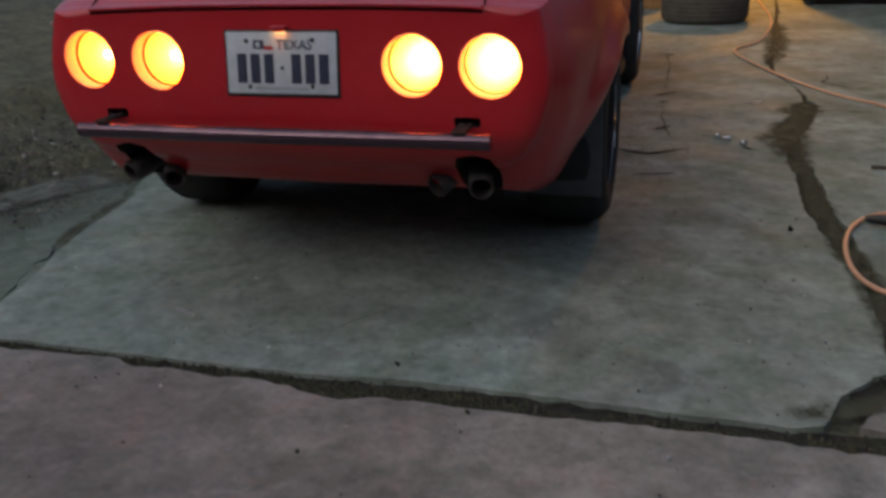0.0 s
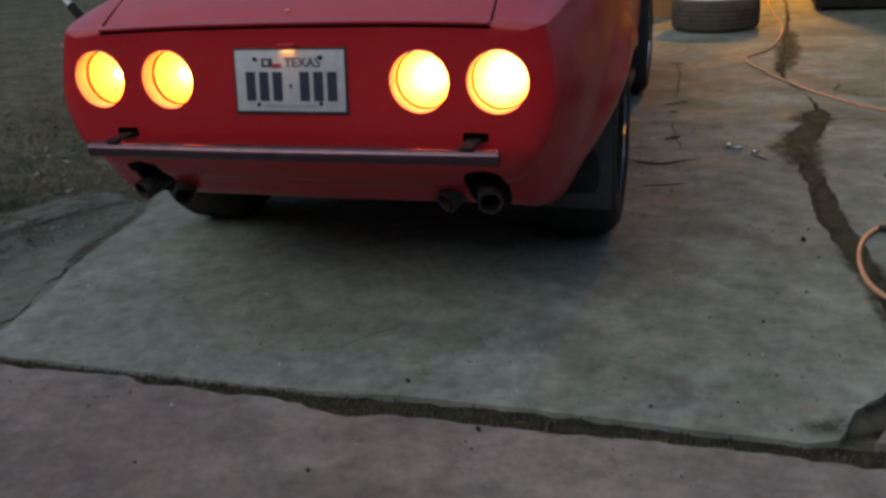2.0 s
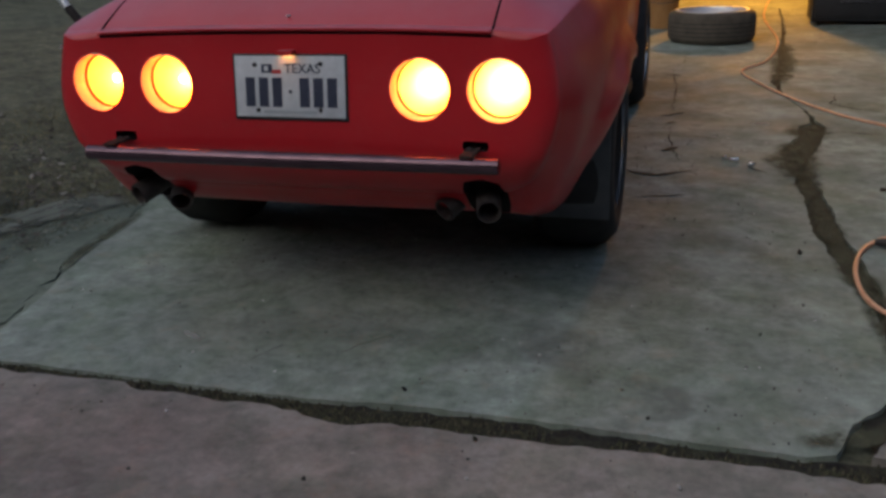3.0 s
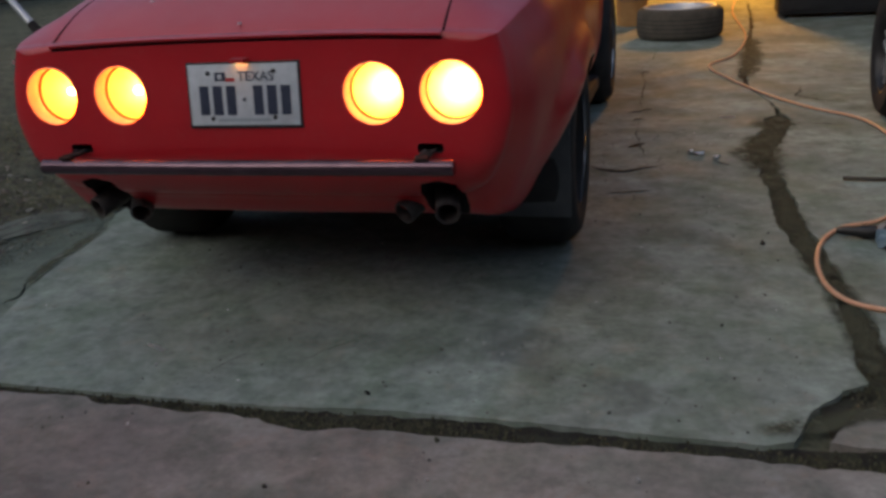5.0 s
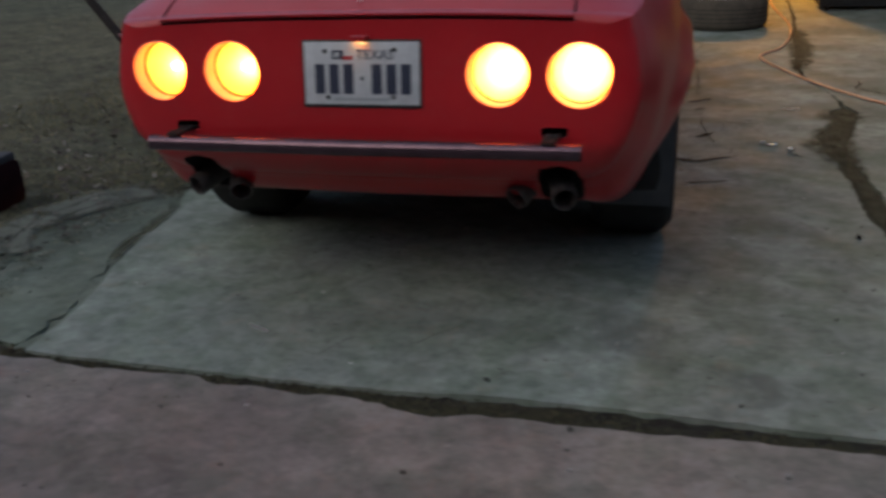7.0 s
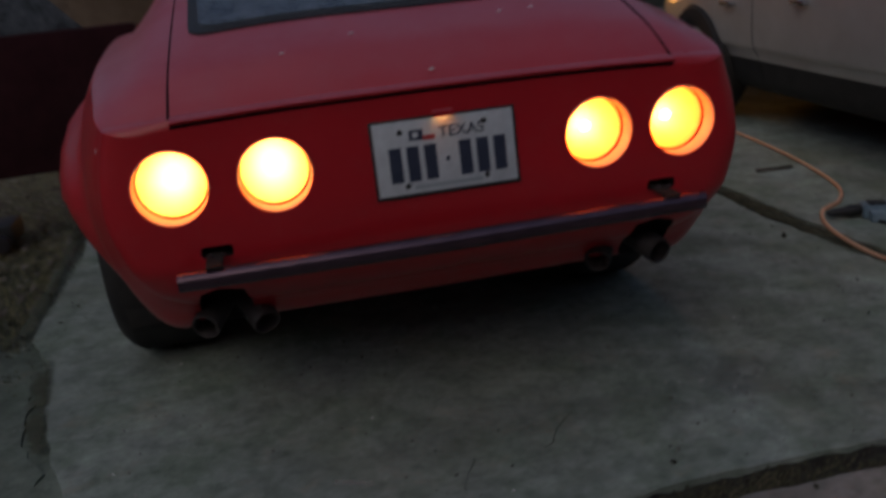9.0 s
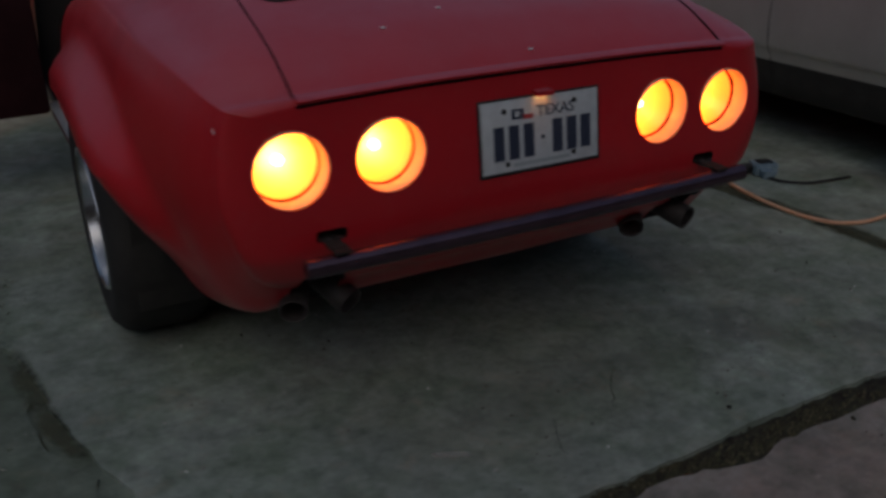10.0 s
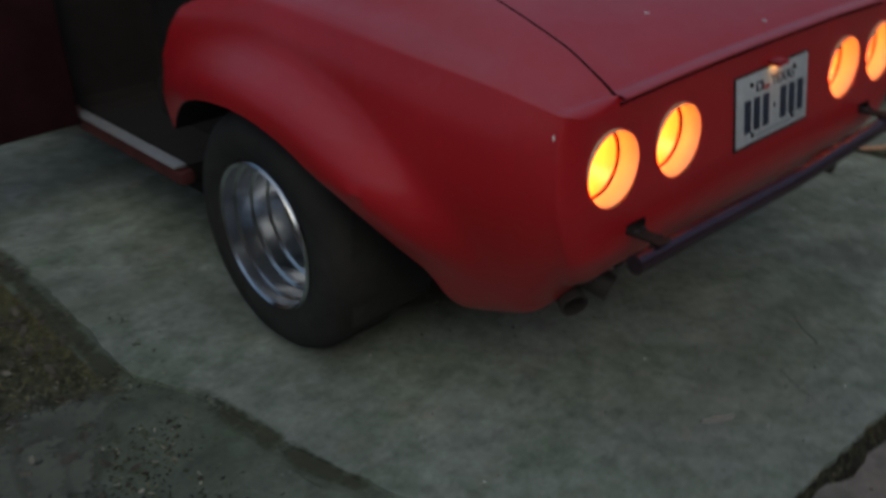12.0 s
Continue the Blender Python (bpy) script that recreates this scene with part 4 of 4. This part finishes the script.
def wheel(x, y, side, width):
    """A fat tyre on a deep-dished rim."""
    m = pose(x, y, WHEEL_R, 0, side * 90, 0)
    w = width / 2
    d = w - (0.065 if side > 0 else 0.0)
    tyre = part("wheel", lathe([(0.205, -w + 0.01), (0.225, -w), (0.285, -w + 0.004), (0.315, -w + 0.03), (0.33, -w + 0.06), (0.33, w - 0.055), (0.316, w - 0.028), (0.288, w - 0.004), (0.24, w), (0.205, w - 0.012), (0.198, w - 0.03), (0.198, -w + 0.03)], 72, close=True), RUBBER, car, "wide black tyre on a deep polished rim")
    tyre.matrix_local = m
    part("rim", lathe([(0.203, w - 0.01), (0.2, d - 0.008), (0.197, d - 0.002), (0.190, d - 0.008), (0.187, d - 0.036), (0.179, d - 0.041), (0.177, d - 0.08), (0.168, d - 0.086), (0.166, d - 0.125), (0.157, d - 0.131), (0.154, d - 0.17), (0.12, d - 0.19), (0.06, d - 0.185), (0.05, d - 0.15), (0.045, d - 0.14), (0.001, d - 0.138)], 64, caps=False), ALLOY, tyre, "stepped deep-dish polished alloy rim")
    for k in range(5):
        nut = lathe([(0.011, w - 0.14), (0.011, w - 0.112), (0.007, w - 0.106)], 6, pose(0.085 * math.cos(k * 1.2566), 0.085 * math.sin(k * 1.2566), -0.05))
        part("lug_nut", nut, STEEL, tyre)
    return tyre


for side in (-1, 1):
    wheel(XC + (0.648 if side > 0 else -0.718), AXLE_REAR, side, 0.265)
    wheel(XC + side * 0.60, AXLE_FRONT, side, 0.2)

# sill under the open door
part("rocker", box((0.05, 0.8, 0.046), (XC - 0.772, 1.8, 0.316), 0.015), SHADED_RED, car, "red rocker panel, darkened for the shade under the door")
part("sill_plate", box((0.04, 0.76, 0.012), (XC - 0.782, 1.80, 0.352), 0.004), BRUSHED, car, "bright metal door sill plate")
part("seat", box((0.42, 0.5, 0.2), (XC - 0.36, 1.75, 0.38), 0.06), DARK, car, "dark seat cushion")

# the open door
hinge = pose(XC - 0.80, 2.17, 0, 0, 0, -88)
bm = bmesh.new()
rows = []
for k in range(13):
    z = 0.325 + 0.555 * k / 12
    bow = 0.055 * math.sin(math.pi * (k / 12) ** 0.8)
    rows.append([bm.verts.new(hinge @ Vector((-0.02 - bow - 0.01 * math.sin(j / 8 * 3.14), -0.9 * j / 8, z))) for j in range(9)])
for a, b in zip(rows, rows[1:]):
    for k in range(8):
        bm.faces.new((a[k], a[k + 1], b[k + 1], b[k]))
bmesh.ops.solidify(bm, geom=bm.faces[:], thickness=0.012)
door = part("door", bm, PAINT, car, "driver's door standing wide open")
part("door_trim", box((0.07, 0.9, 0.57), (0.03, -0.455, 0.612), 0.02, hinge), MAROON, door, "dark red inner door trim")
bm = bmesh.new()
ring = [[bm.verts.new(hinge @ Vector((dx, y, z))) for y, z in ((-0.2, 0.875), (-0.46, 1.17), (-0.84, 1.17), (-0.88, 0.875))] for dx in (0.0, 0.006)]
bm.faces.new(ring[0]), bm.faces.new(ring[1][::-1])
for k in range(4):
    bm.faces.new((ring[0][k], ring[1][k], ring[1][(k + 1) % 4], ring[0][(k + 1) % 4]))
part("door_window", bm, GLASS, door, "raised dark door glass", smooth=False)

# number plate and its lamp
plate = part("number_plate", box((0.305, 0.004, 0.155), (0, 0, 0), 0.0015), PLATE, car, "white plate with dark characters under a small lamp")
PLATE_AT = pose(0, -0.012, 0.672, -6.5, 0, 0)
plate.matrix_local = PLATE_AT
part("plate_frame", box((0.318, 0.004, 0.168), (0, 0.003, -0.001), 0.001), BLACK, plate, "thin black plate frame")
for k in range(7):
    if k == 3:
        part("mark", box((0.009, 0.001, 0.009), (0.003, -0.0026, -0.012)), INK, plate)
        continue
    x = -0.110 + 0.038 * k
    part("bar", box((0.0265, 0.0012, 0.074), (x, -0.0026, -0.014)), INK, plate, "dark character bar")
part("bar", box((0.15, 0.0012, 0.008), (0.0, -0.0026, -0.064)), material("plate_grey_ink", None, base_color=(0.35, 0.4, 0.43, 1)), plate, "pale line of small print")
letters = bpy.data.curves.new("TEXAS", "FONT")
letters.body, letters.size, letters.align_x, letters.align_y, letters.extrude = "TEXAS", 0.034, "LEFT", "CENTER", 0.0006
carrier = new("letters", letters)
me = bpy.data.meshes.new_from_object(carrier.evaluated_get(bpy.context.evaluated_depsgraph_get()))
bpy.data.objects.remove(carrier)
me.transform(pose(-0.012, -0.003, 0.045, 90, 0, 0))
me.materials.append(INK)
word = new("word", me)
word.parent = plate
part("emblem", box((0.03, 0.0012, 0.022), (-0.061, -0.0026, 0.046)), INK, plate)
part("emblem", box((0.026, 0.0012, 0.010), (-0.034, -0.0026, 0.038)), INK_RED, plate)
part("emblem", box((0.012, 0.0016, 0.012), (-0.063, -0.0026, 0.046)), PLATE, plate)
for x, z in ((-0.095, 0.055), (0.088, 0.058), (-0.09, -0.06), (0.085, -0.058)):
    part("bolt", lathe([(0.006, 0), (0.006, 0.002), (0.003, 0.004)], 10, pose(x, -0.002, z, 90, 0, 0)), BLACK, plate)
plate_lamp = part("plate_lamp", box((0.042, 0.026, 0.004), (0, -0.013, 0.7625), 0.0015), PAINT, car, "small hooded lamp above the plate")
part("skirt", box((0.042, 0.003, 0.009), (0, -0.0255, 0.7585), 0.001), PAINT, plate_lamp)
for x in (-0.0165, 0.0165):
    part("cheek", box((0.003, 0.027, 0.010), (x, -0.0145, 0.7585), 0.001), PAINT, plate_lamp)
part("bulb", lathe([(0.001, -0.013), (0.0035, -0.011), (0.0035, 0.011), (0.001, 0.013)], 12, pose(0, -0.017, 0.7585, 0, 90, 0)), AMBER, plate_lamp, "lit warm festoon bulb")

# pale chips and drops on the deck
for x, y in ((-0.006, 0.03), (-0.15, 0.18), (-0.307, 0.13), (0.2, 0.21), (0.28, 0.22)):
    bm = bmesh.new()
    bmesh.ops.create_icosphere(bm, subdivisions=2, radius=1, matrix=pose(x, y, top_z(x, y) + 0.001) @ Matrix.Diagonal((0.0065, 0.005, 0.002, 1)))
    part("paint_chip", bm, CHIP, car, "pale chip on the paint")
bm = bmesh.new()
bmesh.ops.create_icosphere(bm, subdivisions=2, radius=1, matrix=pose(XC - 0.692, 0.03, 0.765) @ Matrix.Diagonal((0.0015, 0.004, 0.006, 1)))
part("paint_chip", bm, CHIP, car, "pale chip on the paint")

# ---- the silver car alongside ----
silver = thing("car", "silver saloon parked beside the driveway, seen from its flank", "car", (2.02, 2.93, 0))


def saloon_half(y):
    """Half cross-section of the saloon at y metres behind its front axle (minus: ahead)."""
    hood = float(np.interp(y, (-0.85, -0.6, 0.0, 0.7, 1.35, 2.4, 3.0, 3.5, 3.62), (0.55, 0.74, 0.84, 0.92, 1.40, 1.42, 1.10, 1.02, 0.6)))
    wide = float(np.interp(y, (-0.85, -0.6, 0.0, 1.4, 2.8, 3.4, 3.62), (0.62, 0.80, 0.89, 0.90, 0.89, 0.84, 0.72)))
    belt = min(hood - 0.02, 0.92)
    low = float(np.interp(y, (-0.85, 0, 3.0, 3.62), (0.3, 0.2, 0.2, 0.34)))
    roof = wide * (0.72 if hood > 1.0 else 0.8)
    return spline([(0, hood), (roof * 0.6, hood - 0.01), (roof, hood - 0.05), (wide * 0.93, belt), (wide * 0.99, belt - 0.12), (wide, 0.6), (wide * 0.99, 0.45), (wide * 0.968, 0.43), (wide * 0.945, 0.37), (wide * 0.84, low), (0.4, low - 0.02), (0, low - 0.02)], 44)


bm = bmesh.new()
rings = []
for y in np.arange(-0.85, 3.63, 0.08):
    pts = saloon_half(y)
    rings.append([bm.verts.new((0.9 + s * x, -y, z)) for s, run in ((1, pts), (-1, pts[1:-1][::-1])) for x, z in run])
for a, b in zip(rings, rings[1:]):
    for k in range(len(a)):
        bm.faces.new((a[k], a[(k + 1) % len(a)], b[(k + 1) % len(a)], b[k]))
bm.faces.new(rings[0])
bm.faces.new(rings[-1])
for f in bm.faces:
    if f.calc_center_median().z < 0.375:
        f.material_index = 2
shell = part("body", bm, [SILVER, DARK, CLADDING], silver, angle=30)
wells = []
for y in (0.0, -2.7):
    for x in (-0.1, 1.55):
        ob = new("cutter", finish("cutter", lathe([(0.405, 0), (0.405, 0.36)], 48, pose(x, y, 0.305, 0, 90, 0)), DARK, False))
        mod = shell.modifiers.new("cut", "BOOLEAN")
        mod.operation, mod.object, mod.solver, mod.material_mode = "DIFFERENCE", ob, "EXACT", "TRANSFER"
        wells.append(ob)
carved = bpy.data.meshes.new_from_object(shell.evaluated_get(bpy.context.evaluated_depsgraph_get()))
shell.modifiers.clear()
shell.data = carved
for ob in wells:
    bpy.data.objects.remove(ob)
for y in (0.0, -2.7):
    for x, side in ((0.09, -1), (1.71, 1)):
        tyre = part("wheel", lathe([(0.2, -0.09), (0.22, -0.1), (0.29, -0.098), (0.315, -0.07), (0.32, -0.04), (0.32, 0.04), (0.315, 0.07), (0.29, 0.098), (0.22, 0.1), (0.2, 0.09), (0.19, 0.05), (0.19, -0.05)], 56, close=True), RUBBER, silver, "black tyre on a spoked alloy rim")
        tyre.matrix_local = pose(x, y, 0.32, 0, side * 90, 0)
        part("rim", lathe([(0.202, 0.085), (0.195, 0.09), (0.185, 0.075), (0.18, 0.0), (0.05, -0.01)], 48, caps=False), BLACK, tyre)
        for k in range(5):
            for lean in (-0.03, 0.03):
                part("spoke", box((0.16, 0.026, 0.02), (0.115, lean, 0.052), 0.006, pose(0, 0, 0, 0, 0, 72 * k)), BRUSHED, tyre)
        part("hub", lathe([(0.05, 0.02), (0.05, 0.05), (0.03, 0.062), (0.001, 0.064)], 20), BRUSHED, tyre)
for y in (-0.62, -1.68):
    line = [(0.9 - float(np.interp(-z, [-p[1] for p in saloon_half(-y)[12:34]], [p[0] for p in saloon_half(-y)[12:34]])) - 0.001, y, z) for z in np.arange(0.26, 0.88, 0.03)]
    part("shut_line", tube(line, 0.0016, 6), DARK, silver, "dark door gap")
for y, z in ((-0.4, 0.655), (-1.05, 0.69)):
    handle = box((0.026, 0.11, 0.024), (-0.018, y, z), 0.009)
    box((0.03, 0.02, 0.02), (-0.002, y + 0.04, z), 0.005, bm=handle)
    box((0.03, 0.02, 0.02), (-0.002, y - 0.04, z), 0.005, bm=handle)
    part("door_handle", handle, ALLOY, silver)
for y0, y1 in ((1.0, 1.66), (1.74, 2.5)):
    bm = bmesh.new()
    verts = []
    for y, z in ((y0, 0.95), (y1, 0.95), (y1 - 0.03, 1.30), (y0 + (0.4 if y0 < 1.2 else 0.02), 1.30)):
        row = saloon_half(y)
        x = float(np.interp(-z, [-p[1] for p in row[4:24]], [p[0] for p in row[4:24]]))
        verts.append((0.9 - x - 0.006, -y, z))
    a = [bm.verts.new(v) for v in verts]
    b = [bm.verts.new((v[0] + 0.02, v[1], v[2])) for v in verts]
    bm.faces.new(a), bm.faces.new(b)
    for k in range(4):
        bm.faces.new((a[k], a[(k + 1) % 4], b[(k + 1) % 4], b[k]))
    part("side_window", bm, GLASS, silver, "dark side glass", smooth=False)

# ---- things on the driveway ----
loose = thing("tyre", "worn wide tyre lying flat on the concrete with its rim in", "tyre", (0.95, 6.45, 0))
part("carcass", lathe([(0.285, 0.02), (0.31, 0.0), (0.345, 0.006), (0.37, 0.03), (0.38, 0.06), (0.38, 0.215), (0.37, 0.25), (0.345, 0.268), (0.32, 0.272), (0.3, 0.266), (0.285, 0.23)], 64, close=True), material("dusty_tyre", dull_nodes((0.05, 0.042, 0.032), (0.11, 0.095, 0.07)), roughness=0.85), loose, "dusty black rubber carcass")
for k in range(4):
    part("tread_groove", lathe([(0.3812, 0.07 + 0.036 * k), (0.3812, 0.077 + 0.036 * k), (0.376, 0.077 + 0.036 * k), (0.376, 0.07 + 0.036 * k)], 64, close=True), RUBBER, loose)
part("rim", lathe([(0.32, 0.272), (0.314, 0.28), (0.298, 0.279), (0.285, 0.25), (0.275, 0.18), (0.15, 0.16), (0.06, 0.18), (0.05, 0.2), (0.001, 0.2)], 56, caps=False), BRUSHED, loose, "pale alloy rim")

drum = thing("bucket", "tan plastic bucket standing on the concrete", "bucket", (0.45, 7.55, 0))
part("pail", lathe([(0.001, 0.0), (0.14, 0.0), (0.145, 0.01), (0.165, 0.36), (0.172, 0.37), (0.172, 0.385), (0.158, 0.385), (0.14, 0.03), (0.001, 0.02)], 40), TAN, drum)
part("handle", tube(spline([(-0.17, 0, 0.36), (-0.12, -0.17, 0.27), (0.12, -0.17, 0.27), (0.17, 0, 0.36)], 20), 0.004), STEEL, drum)

chest = thing("tool_chest", "tall dark steel tool chest standing at the driveway's end", "tool chest", (2.38, 7.95, 0))
part("body", box((1.0, 0.55, 1.30), (0, 0, 0.69), 0.015), BLACK, chest)
for k in range(6):
    drawer = part("drawer", box((0.94, 0.02, 0.18), (0, -0.28, 0.17 + 0.2 * k), 0.006), BLACK, chest)
    part("handle", box((0.5, 0.02, 0.018), (0, -0.3, 0.23 + 0.2 * k), 0.006), STEEL, drawer)
for x in (-0.42, 0.42):
    for y in (-0.2, 0.2):
        part("castor", lathe([(0.028, -0.014), (0.03, -0.01), (0.03, 0.01), (0.028, 0.014)], 20, pose(x, y, 0.03, 0, 90, 0)), RUBBER, chest)
        part("fork", box((0.04, 0.045, 0.03), (x, y, 0.05), 0.004), STEEL, chest)

CORD = [(1.6, 10.7), (1.47, 8.46), (1.52, 6.42), (1.39, 5.2), (1.2, 4.66), (1.32, 4.09), (1.51, 3.53), (1.72, 3.1), (1.91, 2.84), (1.985, 2.5), (1.97, 2.05), (1.92, 1.63), (1.84, 1.29), (1.73, 1.12), (1.61, 1.04), (1.53, 0.9), (1.49, 0.71), (1.49, 0.52), (1.53, 0.4), (1.6, 0.35), (1.69, 0.335), (1.85, 0.36), (2.1, 0.5), (2.4, 0.45)]
single("extension_cord", tube([(x, y, 0.009) for x, y in spline(CORD, 260)], 0.0075, 8), ORANGE, "orange extension cord snaking over the concrete", "cord")
adaptor = thing("plug_adaptor", "blue-grey plug box with a black lead on the concrete", "plug", (1.715, 0.93, 0), -20)
part("case", box((0.10, 0.075, 0.05), (0.03, 0.0, 0.026), 0.008), BLUE_GREY, adaptor, "blue-grey plastic case")
part("plate", box((0.06, 0.05, 0.006), (0.03, 0.0, 0.053), 0.002), BLACK, adaptor)
part("prong_block", box((0.05, 0.045, 0.035), (0.02, -0.06, 0.02), 0.006), BLUE_GREY, adaptor)
part("connector", lathe([(0.018, 0), (0.022, 0.01), (0.024, 0.045), (0.018, 0.065), (0.014, 0.11), (0.009, 0.13)], 20, pose(-0.015, 0.01, 0.024, 0, -90, 12)), BLACK, adaptor, "black rubber connector")
part("lead", tube([(x, y, 0.008) for x, y in spline([(0.02, -0.08), (0.06, -0.13), (0.16, -0.16), (0.35, -0.12)], 30)], 0.006), BLACK, adaptor, "black lead")


def hex_bolt(x, y, turn):
    b = thing("bolt", "shiny steel bolt lying on the concrete", "bolt", (x, y, 0.011), turn, "bolts on the driveway")
    part("shank", lathe([(0.008, 0), (0.008, 0.026), (0.007, 0.028)], 12, pose(0, 0, 0, 0, 90, 0)), ZINC, b)
    part("head", lathe([(0.011, -0.014), (0.0135, -0.012), (0.0135, 0.0)], 6, pose(0, 0, 0, 0, 90, 0)), ZINC, b)


for x, y, turn in ((1.1, 2.08, 75), (1.145, 2.04, 165), (1.21, 1.975, 60)):
    hex_bolt(x, y, turn)


def stick(name, points, radius, label):
    single(name, tube(spline(points, 16), radius, 7), LEAF, label, "twig")


stick("twig", [(1.69, 1.66, 0.01), (1.77, 1.645, 0.012), (1.86, 1.655, 0.009)], 0.008, "dark dry twig lying on the concrete")
for k, (x, y, s) in enumerate(((0.378, -0.301, 0.009), (0.6, -0.475, 0.009), (1.03, -0.55, 0.010), (1.34, 0.86, 0.016), (0.62, -0.62, 0.007), (0.3, -0.7, 0.008), (-0.24, -0.24, 0.006), (0.95, -0.3, 0.006), (1.2, 0.2, 0.006))):
    bm = bmesh.new()
    bmesh.ops.create_icosphere(bm, subdivisions=2, radius=0.65 * s, matrix=pose(x, y, s * 0.4, 20 * k, 40, 30 * k) @ Matrix.Diagonal((1.3, 1, 0.7, 1)))
    for v in bm.verts:
        v.co += 0.3 * s * noise.noise_vector(v.co * 120)
    single("pebble", bm, STONE if k in (2, 4, 6) else MOSS, "small pebble on the concrete", "pebble", group="pebbles on the driveway", smooth=False)

# floor jack with its long handle up
jack = thing("floor_jack", "low steel floor jack with a long handle raised", "jack", (-2.0, 2.2, 0))
part("frame", box((0.5, 0.2, 0.09), (0.22, 0.02, 0.07), 0.02), BLACK, jack)
for x in (0.0, 0.42):
    for y in (-0.1, 0.13):
        part("roller", lathe([(0.036, -0.015), (0.04, -0.01), (0.04, 0.01), (0.036, 0.015)], 20, pose(x, y, 0.04, 90, 0, 0)), STEEL, jack)
part("handle", tube([(0.02, 0.02, 0.09), (-0.53, 0.11, 0.685)], 0.025, 14), RUST, jack, "dark brown lower handle")
part("handle", tube([(-0.53, 0.11, 0.685), (-0.84, 0.16, 1.02)], 0.021, 14), BRUSHED, jack, "silvery upper handle")

# a dark case left on the lawn
case = thing("tool_case", "dark maroon rounded plastic case standing on the lawn edge", "tool case", (-2.02, 0.74, -0.03), 8)
part("body", box((0.3, 0.22, 0.2), (0, 0, 0.1), 0.05), MAROON, case)
part("lid", box((0.27, 0.19, 0.05), (0, 0, 0.2), 0.024), FLAP, case, "paler grey lid")
part("handle", tube(spline([(-0.07, 0, 0.22), (-0.06, 0, 0.245), (0.06, 0, 0.245), (0.07, 0, 0.22)], 16), 0.009), BLACK, case)
